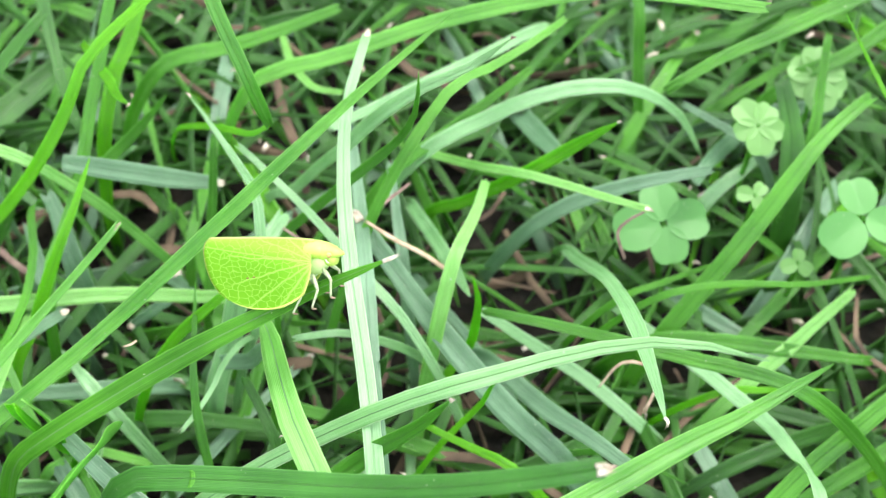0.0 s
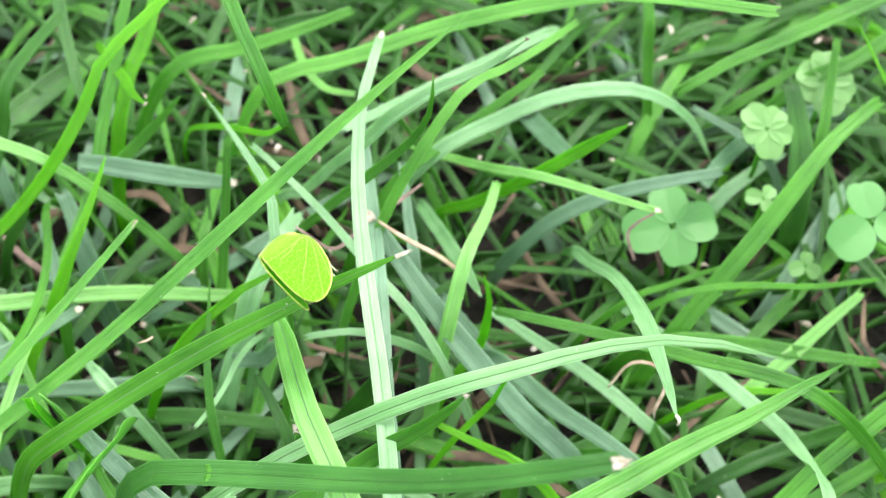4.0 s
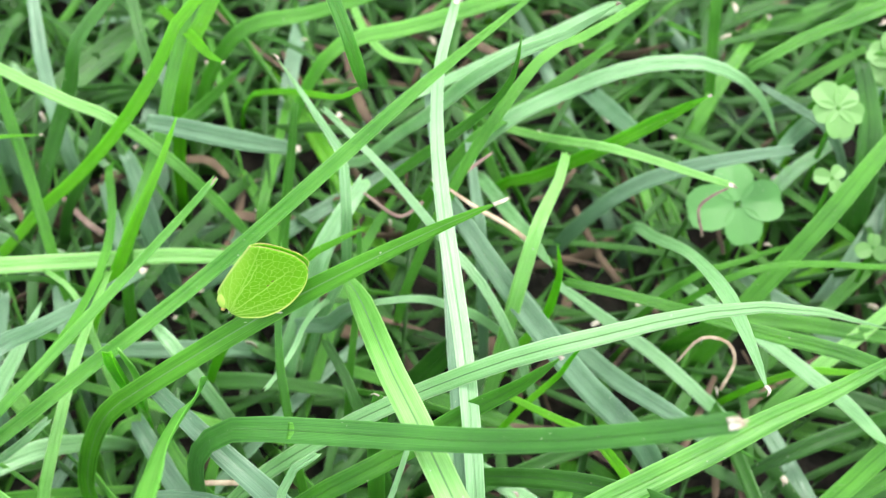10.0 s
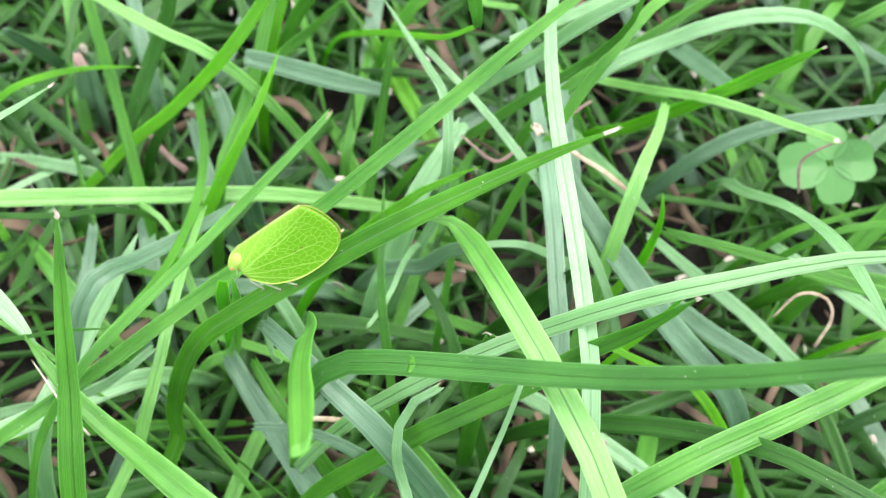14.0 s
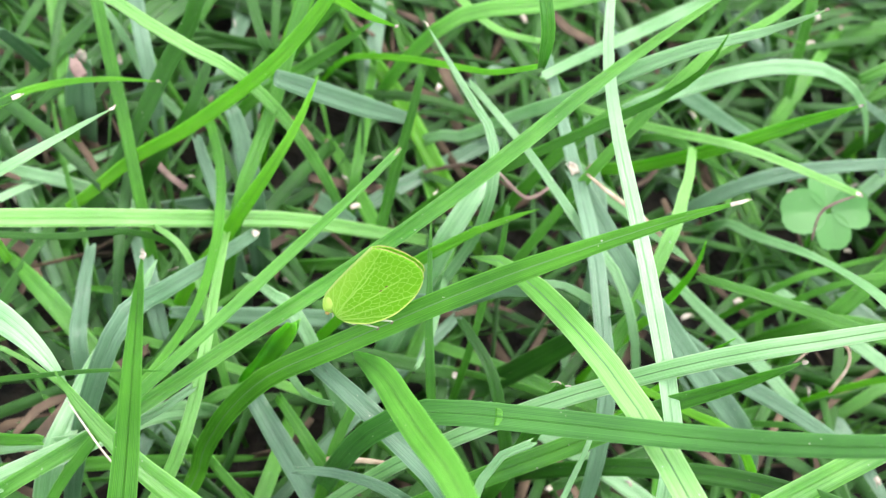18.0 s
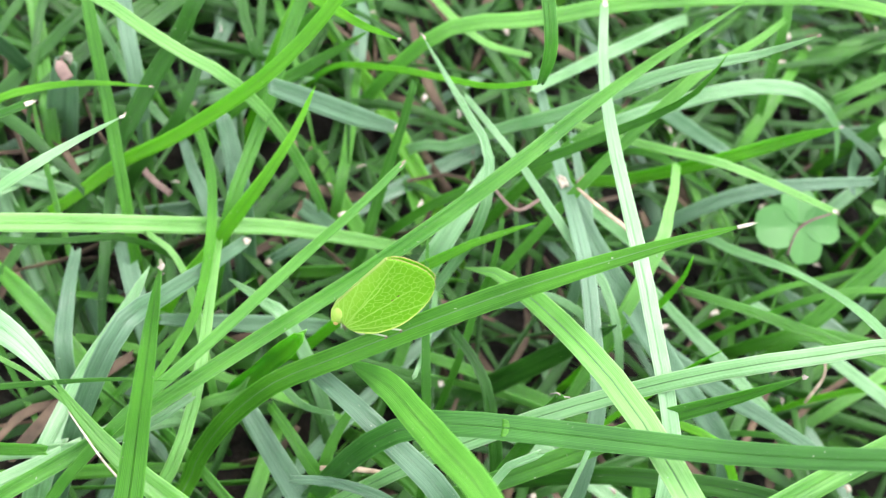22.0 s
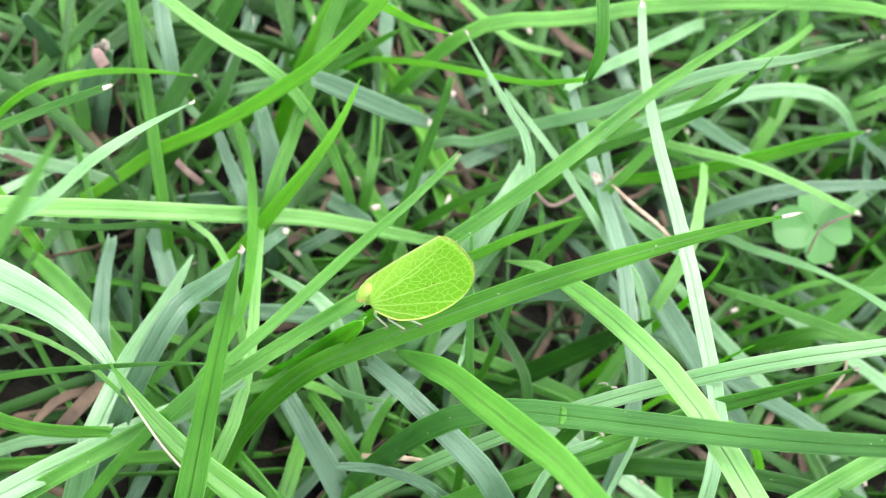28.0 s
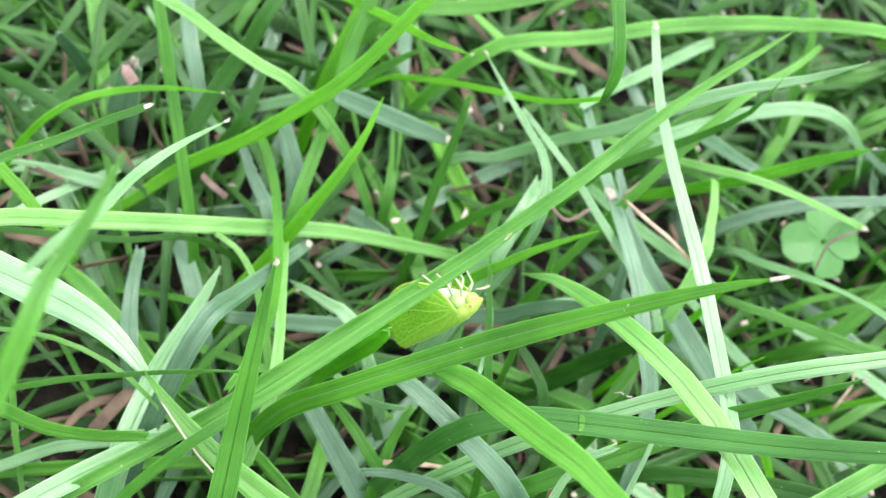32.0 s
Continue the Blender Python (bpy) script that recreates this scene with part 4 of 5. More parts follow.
blade([(-13.3, -24.4, 29.3), (-14.6, -22.8, 25.6), (-16.1, -21.7, 21.6), (-17.8, -21.0, 17.5), (-21.4, -19.4, 13.0), (-24.6, -18.1, 5.3), (-25.8, -17.5, -1.0)], 1.5, 'gray', 'cut')
blade([(-17.5, -23.8, 20.5), (-16.3, -25.7, 21.0), (-15.2, -27.6, 21.2), (-14.3, -29.4, 20.5), (-12.2, -33.5, 15.2), (-10.3, -37.2, 6.2), (-9.7, -38.6, -1.0)], 1.2, 'dark', 'cut')
blade([(-37.7, 4.5, 17.1), (-38.8, 6.5, 18.0), (-39.7, 8.6, 18.9), (-40.4, 10.7, 19.8), (-44.0, 21.1, 20.4), (-47.6, 31.5, 10.2), (-49.9, 38.1, -1.0)], 1.5, 'dark', 'cut')
blade([(-42.8, 2.2, 18.7), (-43.4, -0.5, 17.7), (-44.2, -2.4, 15.8), (-45.7, -3.5, 12.8), (-48.0, -5.1, 9.5), (-50.1, -6.5, 3.8), (-50.9, -7.1, -1.0)], 1.3, 'dark', 'cut')
blade([(-52.0, -15.7, 10.3), (-52.3, -18.2, 8.8), (-52.1, -21.3, 8.5), (-51.5, -24.8, 9.4), (-50.9, -27.4, 7.0), (-50.5, -29.8, 2.8), (-50.3, -30.7, -1.0)], 1.6, 'gray', 'cut')

blade([(-31.0, -30.9, 34.3), (-32.4, -29.9, 26.9), (-33.7, -28.9, 19.6), (-35.9, -27.3, 7.8), (-37.9, -30.3, -1.0)], 1.5, 'bright', 'cut', "bright yellow-green leaf folded over and lit through", taper=0.1, fold=0.8)
# the leaf on which the insect sits; it swings on its foot
perch = blade([(-2.4, -23.4, 44.7), (-6.9, -24.2, 42.2), (-13.9, -26.1, 38.8), (-19.3, -27.7, 35.8), (-24.8, -29.6, 32.6), (-28.5, -30.8, 30.1), (-32.4, -31.8, 26.3), (-35.6, -33.1, 19.9), (-37.8, -34.9, 13.5), (-38.7, -36.3, 8.7), (-41.4, -40.5, 4.4), (-43.0, -43.1, -1.0)], 1.65, "perch", "point", "long deep green grass blade carrying a planthopper", dry=1.3, crease=True, taper=0.28, fold=0.4, n=34)

def blade_tip(ob, pts, foot):
    bm = bmesh.new()
    uv = bm.loops.layers.uv.new("UVMap")
    ribbon(bm, uv, [np.array(p) - np.array(foot) for p in pts], 0.36, n=4, tip="cut", thick=0.16, base=1.0, fold=0.6)
    part("withered_tip", bm, DRY, ob, "withered pale brown tip")


# a thin leaf that the insect pulls down when it drops
swept = blade([(-24.9, -17.3, 36.5), (-27.8, -20.7, 35.2), (-30.9, -23.8, 33.5), (-33.9, -27.0, 32.1), (-36.8, -30.3, 31.0), (-39.9, -33.4, 29.4), (-43.2, -36.3, 26.7), (-47.7, -40.3, 19.8), (-51.7, -43.9, 8.0), (-53.2, -45.2, -1.0)], 0.85, 'fresh', 'cut', "slim fresh green grass blade with a dry brown tip", taper=0.22, fold=0.5)
blade_tip(swept, [(-24.9, -17.3, 36.5), (-25.25, -17.7, 36.35)], (-53.2, -45.2, -1.0))

# ---- the dense low grass between them ----
def low_leaf(rng, height, area, length):
    x, y = rng.uniform(area[0], area[1]), rng.uniform(area[2], area[3])
    a = rng.uniform(0, 2 * math.pi)
    s = rng.uniform(*length)
    h = height * rng.uniform(0.45, 1.0)
    d = np.array((math.cos(a), math.sin(a), 0.0))
    bow = np.array((-d[1], d[0], 0.0)) * rng.uniform(-0.18, 0.18) * s
    base = np.array((x, y, -1.0))
    droop = rng.uniform(0.3, 0.95)
    return [base + d * s * 0.95 + bow * 1.6 + np.array((0, 0, h * droop)), base + d * s * 0.6 + bow + np.array((0, 0, h)),
            base + d * s * 0.25 + bow * 0.3 + np.array((0, 0, h * 0.7)), base]


def low_grass(name, label, count, look_of, height, seed, width=(1.0, 2.2), area=(-100, 72, -60, 85), length=(22, 48)):
    rng = random.Random(seed)
    bm = bmesh.new()
    uv = bm.loops.layers.uv.new("UVMap")
    for _ in range(count):
        pts = low_leaf(rng, height, area, length)
        ribbon(bm, uv, pts, rng.uniform(*width), n=8, tip=rng.choice(("point", "point", "cut")), across=2,
               roll=rng.uniform(-50, 50), twist=rng.uniform(-40, 40), taper=0.5)
    tagged(link_mesh(name, bm, GRASS[look_of]), label, "grass", kind="stuff")


def low_blades(count, look_of, height, seed, area=(-85, 58, -42, 60)):
    """Single leaves low in the lawn, some cut off and bleached at the tip."""
    rng = random.Random(seed)
    for _ in range(count):
        tip = rng.choice(("point", "cut"))
        blade(low_leaf(rng, height, area, (24, 46)), rng.uniform(0.9, 2.1), look_of, tip, n=14, roll=rng.uniform(-45, 45), twist=rng.uniform(-40, 40),
              taper=rng.uniform(0.25, 0.5), dry=0.6 if tip == "cut" else 0.0)


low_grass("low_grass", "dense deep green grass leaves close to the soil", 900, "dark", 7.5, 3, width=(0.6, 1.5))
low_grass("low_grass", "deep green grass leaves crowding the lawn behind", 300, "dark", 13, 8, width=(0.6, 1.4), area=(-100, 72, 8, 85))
low_grass("low_grass", "mid-green grass leaves tangled low down", 90, "mid", 10, 4, width=(0.5, 1.2))
low_blades(36, "mid", 9.5, 31)
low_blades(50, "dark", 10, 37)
low_grass("low_grass", "grey-green older grass leaves lying low", 40, "gray", 7, 5)
low_blades(14, "pale", 9, 32, (-85, 58, -42, 12))
low_blades(10, "bright", 9, 33)
low_blades(34, "gray", 8, 34)
low_blades(14, "fresh", 12, 35, (-90, -5, -46, -20))
low_blades(4, "pale", 10, 36, (-60, -5, -46, -20))


def unseen_lawn_ring(count, seed):
    """The lawn goes on on all sides: unseen tall grass added to block low light."""
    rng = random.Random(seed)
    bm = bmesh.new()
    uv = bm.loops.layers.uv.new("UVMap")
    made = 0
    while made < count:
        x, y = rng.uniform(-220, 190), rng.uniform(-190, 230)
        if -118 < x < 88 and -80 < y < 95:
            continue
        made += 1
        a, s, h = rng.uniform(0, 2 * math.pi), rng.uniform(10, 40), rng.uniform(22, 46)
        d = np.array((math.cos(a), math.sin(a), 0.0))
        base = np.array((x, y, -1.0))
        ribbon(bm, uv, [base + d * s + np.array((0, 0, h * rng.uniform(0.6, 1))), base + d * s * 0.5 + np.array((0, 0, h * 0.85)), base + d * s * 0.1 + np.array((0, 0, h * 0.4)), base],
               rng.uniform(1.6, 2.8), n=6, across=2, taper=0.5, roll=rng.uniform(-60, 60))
    tagged(link_mesh("lawn", bm, GRASS["mid"]), "unseen green grass round the lawn, added to block low light", "grass", kind="stuff")


unseen_lawn_ring(2600, 21)


def thatch(count, seed):
    """Dead brown leaves and stalks on the soil."""
    rng = random.Random(seed)
    bm = bmesh.new()
    uv = bm.loops.layers.uv.new("UVMap")
    for _ in range(count):
        x, y, a, s = rng.uniform(-95, 70), rng.uniform(-55, 80), rng.uniform(0, 2 * math.pi), rng.uniform(6, 18)
        d = np.array((math.cos(a), math.sin(a), 0.0))
        c = np.array((x, y, rng.uniform(0.5, 6)))
        bow = np.array((-d[1], d[0], 0.2)) * rng.uniform(-0.25, 0.25) * s
        ribbon(bm, uv, [c - d * s / 2, c + bow, c + d * s / 2 + np.array((0, 0, rng.uniform(-2, 2)))], rng.uniform(0.4, 1.5), n=5, tip="cut", across=2,
               roll=rng.uniform(-60, 60), fold=0.6)
    tagged(link_mesh("thatch", bm, STRAW), "dead brown and straw-coloured leaf litter on the soil", "leaf litter", kind="stuff")


thatch(400, 11)


def scraps(count, seed):
    """Small bleached bits of cut grass caught between the leaves."""
    rng = random.Random(seed)
    bm = bmesh.new()
    uv = bm.loops.layers.uv.new("UVMap")
    for _ in range(count):
        x, y, a, s = rng.uniform(-95, 68), rng.uniform(-50, 75), rng.uniform(0, 2 * math.pi), rng.uniform(0.5, 1.4)
        d = np.array((math.cos(a), math.sin(a), rng.uniform(-0.5, 0.5)))
        c = np.array((x, y, rng.uniform(4, 12)))
        ribbon(bm, uv, [c - d * s / 2, c + np.array((0.1, 0.1, 0.15)) * s, c + d * s / 2], rng.uniform(0.2, 0.6), n=4, tip="cut", across=2,
               roll=rng.uniform(-60, 60), fold=0.6, thick=0.1)
    tagged(link_mesh("scraps", bm, DRY), "small bleached scraps of cut grass between the leaves", "grass scraps", kind="stuff")


scraps(170, 12)


# ---- white clover ----
CLOVER = grass_material("clover_leaf", (0.075, 0.27, 0.055), (0.15, 0.40, 0.11), 0.5, 0.3, ribs=0.0)
PALE_CLOVER = grass_material("pale_clover_leaf", (0.14, 0.34, 0.08), (0.24, 0.46, 0.15), 0.5, 0.35, ribs=0.0)


def leaflet(bm, uv, out, side, up, size):
    """A heart-shaped leaflet from the stalk's head along out."""
    n, rings = 18, 4
    grid = []
    for r in range(rings + 1):
        row = []
        for i in range(n):
            a = 2 * math.pi * i / n
            notch = 1 - 0.22 * math.exp(-(a / 0.42) ** 2) - 0.22 * math.exp(-((a - 2 * math.pi) / 0.42) ** 2)
            rad = size * 0.52 * notch * (1 - 0.12 * (1 - math.cos(a)) / 2) * max(r, 0.02) / rings
            x, y = math.cos(a) * rad + size * 0.52, math.sin(a) * rad * 0.92
            z = 0.10 * size * abs(y / size) * 2 - 0.10 * size * (x / size) ** 2
            row.append(out * x + side * y + up * z)
        grid.append(row)
    for top in (1, -1):
        vs = [[bm.verts.new((p + up * 0.06 * top) * MM) for p in row] for row in grid]
        for r in range(rings):
            for i in range(n):
                q = (vs[r][i], vs[r][(i + 1) % n], vs[r + 1][(i + 1) % n], vs[r + 1][i])
                f = bm.faces.new(q if top < 0 else q[::-1])
                for lp in f.loops:
                    lp[uv].uv = (0.5, 0.5)


def clover(place, size, turn, count, material, label, tilt=(0.0, -0.3)):
    thing = new("clover", None)
    thing.location = Vector(place) * MM
    tagged(thing, label, "clover", "clover plants in the lawn")
    up = np.array((tilt[0], tilt[1], 1.0))
    up /= np.linalg.norm(up)
    for k in range(count):
        a = radians(turn + 360 * k / count)
        out = np.array((math.cos(a), math.sin(a), 0.0))
        out -= up * np.dot(out, up)
        out /= np.linalg.norm(out)
        side = np.cross(up, out)
        bm = bmesh.new()
        uv = bm.loops.layers.uv.new("UVMap")
        leaflet(bm, uv, out, side, up, size * (1 + 0.12 * math.sin(k * 2.3 + turn)))
        part("leaflet", bm, material, thing)
    bm = bmesh.new()
    uv = bm.loops.layers.uv.new("UVMap")
    z = place[2]
    ribbon(bm, uv, [np.array((0, 0, 0.0)), np.array((0.6, -0.8, -z * 0.5)), np.array((2.0, -1.0, -z - 1))], 0.6, n=8, tip="cut", thick=0.5, fold=0.0)
    part("stalk", bm, GRASS["mid"], thing)


clover((23.3, -3.5, 12.2), 5.0, 100, 4, CLOVER, 'four-leaved clover with matt blue-green leaflets')
clover((41.4, -6.3, 18.4), 4.6, 100, 3, CLOVER, 'three-leaved clover with broad light green leaflets')
clover((32.5, 4.3, 19.0), 3.0, 200, 5, PALE_CLOVER, 'small pale yellow-green clover with open leaflets')
clover((40.8, 12.0, 17.0), 3.6, 30, 6, PALE_CLOVER, 'pale ragged clover half hidden in the lawn')
clover((32.2, -2.0, 15.5), 1.8, 50, 3, PALE_CLOVER, 'tiny pale clover sprig deep in the lawn')
clover((36.7, -8.0, 12.0), 1.8, 80, 3, PALE_CLOVER, 'tiny pale clover sprig deep in the lawn')

# ---- dead stalks that stand out ----
def stalk(pts, width, label, material=None):
    bm = bmesh.new()
    uv = bm.loops.layers.uv.new("UVMap")
    o = np.array(pts[-1], float)
    ribbon(bm, uv, [np.array(p, float) - o for p in pts], width, n=14, tip="cut", thick=width * 0.6, fold=0.3, base=1.0)
    ob = link_mesh("dead_stalk", bm, material or STALK)
    ob.location = Vector(o * MM)
    tagged(ob, label, "dead stalk", "dead stalks in the lawn")


stalk([(-7.0, -10.2, 24.5), (-4.3, -11.7, 23.7), (-1.8, -12.6, 22.7), (0.7, -13.9, 21.5)], 0.42, 'pale crooked dead grass stalk')
stalk([(-3.2, -5.9, 24.0), (-5.0, -7.2, 23.5), (-6.9, -9.2, 23.8)], 0.34, 'thin brown dead grass stalk', PINKISH)
stalk([(-22.2, -36.1, 17.7), (-24.7, -35.9, 17.2), (-27.7, -35.9, 16.6)], 0.45, 'straight straw-coloured dead stalk on the soil')
stalk([(18.6, -9.3, 25.0), (17.0, -9.6, 23.5), (16.3, -10.1, 22.0), (17.6, -10.5, 17.8)], 0.30, 'thin curled brown dead stalk over a clover', PINKISH)
stalk([(14.1, -23.8, 18.5), (15.8, -22.4, 20.5), (18.1, -22.6, 20.4), (19.2, -23.7, 18.5), (18.3, -25.6, 16.2)], 0.30, 'thin curled dead tendril')
stalk([(-14.9, -9.8, 22.6), (-11.7, -10.8, 20.2), (-9.4, -9.7, 21.2)], 0.35, 'thin brown dead grass stalk', PINKISH)
stalk([(-49.7, -2.9, 7.9), (-47.2, -5.2, 7.2), (-44.9, -6.7, 6.9)], 0.70, 'broad brown dead leaf low in the lawn', PINKISH)
stalk([(-46.4, -36.1, 27.7), (-45.4, -37.2, 27.3), (-43.5, -39.2, 26.7), (-41.4, -41.0, 26.2)], 0.16, 'long dry whitish edge torn off a grass blade', DRY)
stalk([(-56.6, 2.1, 14.8), (-56.0, 1.1, 14.7), (-55.4, 0.4, 14.5)], 1.20, 'pinkish brown dried leaf end cut off square', PINKISH)
stalk([(-12.1, -32.5, 31.5), (-11.8, -32.6, 32.1), (-11.2, -32.6, 31.4), (-10.7, -32.7, 31.7)], 0.13, 'thin ragged whitish rim of a bitten blade', DRY)
stalk([(-24.1, -26.0, 33.2), (-23.5, -25.9, 33.4), (-23.1, -25.7, 33.6)], 0.17, 'short golden dried blade end')


# ---- the planthopper; its own space: x ahead, z up, millimetres ----
def wing_material():
    """Wing skin over its flat plan: u runs ahead, v down from the ridge, in millimetres."""
    m = bpy.data.materials.new("lime_wing")
    m.use_nodes = True
    n, l = m.node_tree.nodes, m.node_tree.links
    bsdf = n["Principled BSDF"]

    def math_node(kind, a, b=None, c=None):
        q = n.new("ShaderNodeMath")
        q.operation = kind
        for slot, value in zip(q.inputs, (a, b, c)):
            if value is None:
                continue
            if isinstance(value, (int, float)):
                slot.default_value = value
            else:
                l.new(value, slot)
        return q.outputs[0]

    def ranged(value, low, high, start, end):
        q = n.new("ShaderNodeMapRange")
        q.interpolation_type = "SMOOTHSTEP"
        for key, v in (("From Min", low), ("From Max", high), ("To Min", start), ("To Max", end)):
            q.inputs[key].default_value = v
        l.new(value, q.inputs["Value"])
        return q.outputs[0]

    def blend(fac, a, b):
        q = n.new("ShaderNodeMix")
        q.data_type = "RGBA"
        l.new(fac, q.inputs[0])
        for slot, v in ((q.inputs[6], a), (q.inputs[7], b)):
            if isinstance(v, tuple):
                slot.default_value = (*v, 1)
            else:
                l.new(v, slot)
        return q.outputs[2]

    uv = n.new("ShaderNodeUVMap")
    sep = n.new("ShaderNodeSeparateXYZ")
    l.new(uv.outputs[0], sep.inputs[0])
    x, w = sep.outputs[0], sep.outputs[1]
    # the net of cells, wider towards the tail
    wob = n.new("ShaderNodeTexNoise")
    wob.inputs["Scale"].default_value = 1.1
    l.new(uv.outputs[0], wob.inputs["Vector"])
    jig = n.new("ShaderNodeVectorMath")
    jig.operation = "MULTIPLY_ADD"
    jig.inputs[1].default_value = (0.5, 0.5, 0.0)
    l.new(wob.outputs["Color"], jig.inputs[0])
    st = n.new("ShaderNodeVectorMath")
    st.operation = "MULTIPLY"
    st.inputs[1].default_value = (0.85, 1.12, 0.0)
    l.new(uv.outputs[0], st.inputs[0])
    l.new(st.outputs[0], jig.inputs[2])
    vor = n.new("ShaderNodeTexVoronoi")
    vor.feature, vor.voronoi_dimensions = "DISTANCE_TO_EDGE", "2D"
    vor.inputs["Scale"].default_value = 1.9
    l.new(jig.outputs[0], vor.inputs["Vector"])
    net = ranged(vor.outputs["Distance"], 0.012, 0.08, 0.6, 0.0)
    # long veins that fan out from the shoulder
    dx, dw = math_node("SUBTRACT", 3.9, x), math_node("SUBTRACT", w, 1.75)
    bend = math_node("MULTIPLY_ADD", wob.outputs["Fac"], 0.10, math_node("ARCTAN2", dw, dx))
    fan = math_node("PINGPONG", bend, 0.15)
    near = math_node("MULTIPLY", fan, dx)
    ray = ranged(near, 0.02, 0.08, 0.8, 0.0)
    ray = math_node("MULTIPLY", ray, ranged(x, -4.6, -1.5, 0.0, 1.0))
    # the seam under the back
    seam = math_node("SUBTRACT", w, math_node("MULTIPLY_ADD", x, 0.15, 1.40))
    line = ranged(math_node("ABSOLUTE", seam), 0.02, 0.08, 0.6, 0.0)
    # above the seam the skin is lighter: light on the back, put into colour
    back = ranged(seam, -0.7, 0.2, 0.5, 0.0)
    vein = math_node("MAXIMUM", math_node("MAXIMUM", net, ray), line)
    patch = n.new("ShaderNodeTexNoise")
    patch.inputs["Scale"].default_value, patch.inputs["Detail"].default_value = 0.7, 3.0
    l.new(uv.outputs[0], patch.inputs["Vector"])
    skin = blend(patch.outputs["Fac"], (0.195, 0.545, 0.012), (0.255, 0.620, 0.024))
    skin = blend(ranged(x, 0.5, 3.6, 0.0, 0.35), skin, (0.40, 0.72, 0.08))
    skin = blend(back, skin, (0.44, 0.74, 0.09))
    skin = blend(math_node("MULTIPLY", vein, math_node("SUBTRACT", 1.0, math_node("MULTIPLY", back, 0.6))), skin, (0.52, 0.80, 0.16))
    skin = blend(ranged(w, 0.0, 0.16, 0.8, 0.0), skin, (0.68, 0.78, 0.28))
    l.new(skin, bsdf.inputs["Base Color"])
    bp = n.new("ShaderNodeBump")
    bp.inputs["Strength"].default_value, bp.inputs["Distance"].default_value = 0.5, 0.00006
    l.new(vein, bp.inputs["Height"])
    l.new(bp.outputs[0], bsdf.inputs["Normal"])
    bsdf.inputs["Roughness"].default_value = 0.5
    bsdf.inputs["Specular IOR Level"].default_value = 0.35
    tr = n.new("ShaderNodeBsdfTranslucent")
    l.new(skin, tr.inputs["Color"])
    both = n.new("ShaderNodeMixShader")
    both.inputs[0].default_value = 0.40
    l.new(bsdf.outputs[0], both.inputs[1])
    l.new(tr.outputs[0], both.inputs[2])
    l.new(both.outputs[0], n["Material Output"].inputs["Surface"])
    return m


WING = wing_material()
LIME = plain_material("lime_body", (0.34, 0.58, 0.05), (0.46, 0.64, 0.13), 700, 0.5, 0.2, 0.00005)
PALE_BELLY = plain_material("pale_belly", (0.70, 0.80, 0.52), (0.86, 0.88, 0.74), 900, 0.55, 0.2, 0.00005)
THORAX = plain_material("pale_green_thorax", (0.36, 0.54, 0.16), (0.54, 0.68, 0.32), 900, 0.55, 0.2, 0.00005)
MARGIN = plain_material("yellow_margin", (0.44, 0.60, 0.08), (0.60, 0.70, 0.18), 900, 0.5)
FRINGE = plain_material("brown_fringe", (0.22, 0.14, 0.05), (0.50, 0.42, 0.14), 4000, 0.6)
EYE = plain_material("pinkish_eye", (0.40, 0.26, 0.07), (0.60, 0.46, 0.16), 2500, 0.3)
LEG = plain_material("pale_leg", (0.32, 0.39, 0.20), (0.50, 0.55, 0.37), 1200, 0.5)
FOOT = plain_material("brown_foot", (0.16, 0.11, 0.07), (0.34, 0.25, 0.17), 1500, 0.6)
MARK = plain_material("brown_wing_mark", (0.10, 0.08, 0.01), (0.25, 0.2, 0.03), 1500, 0.6)


U = 0.915 * MM      # the insect's own unit
REAR = ((0, .04, .10, .2, .4, .6, .78, .89, .97, 1.0), (-4.48, -4.74, -4.94, -5.10, -5.13, -4.94, -4.43, -3.71, -2.37, -1.03))
FRONT = ((0, .4, .57, .77, .91, .985, 1.0), (3.6, 3.65, 3.4, 2.75, 1.7, .4, -.9))
DEEP = 5.46


def wing_plan(u, v):
    """The flat wing: u 0 head to 1 tail, v 0 ridge to 1 lower margin; gives the way ahead and down."""
    rear, front = np.interp(v, *REAR), np.interp(v, *FRONT)
    return front + (rear - front) * u, DEEP * v


def wing_place(u, v, side):
    """The flat wing bent like a tent: sloping over the back, then straight down; the tails close up."""
    x, w = wing_plan(u, v)
    s = min(1.0, max(0.0, (3.6 - x) / 8.6))
    shut = 1.0 - 0.82 * max(0.0, (s - 0.25) / 0.75) ** 1.2
    down = np.linspace(0, 1, 24) * w
    slope = radians(52.5) / (1 + np.exp((down - 2.0 + 1.3 * s) / 0.35)) * shut
    step = w / 23
    y = 0.05 + step * (np.sin(slope).sum() - 0.5 * (math.sin(slope[0]) + math.sin(slope[-1])))
    z = 4.76 - 0.25 * (1 - s) ** 4 - step * (np.cos(slope).sum() - 0.5 * (math.cos(slope[0]) + math.cos(slope[-1])))
    return np.array((x, side * y, z))


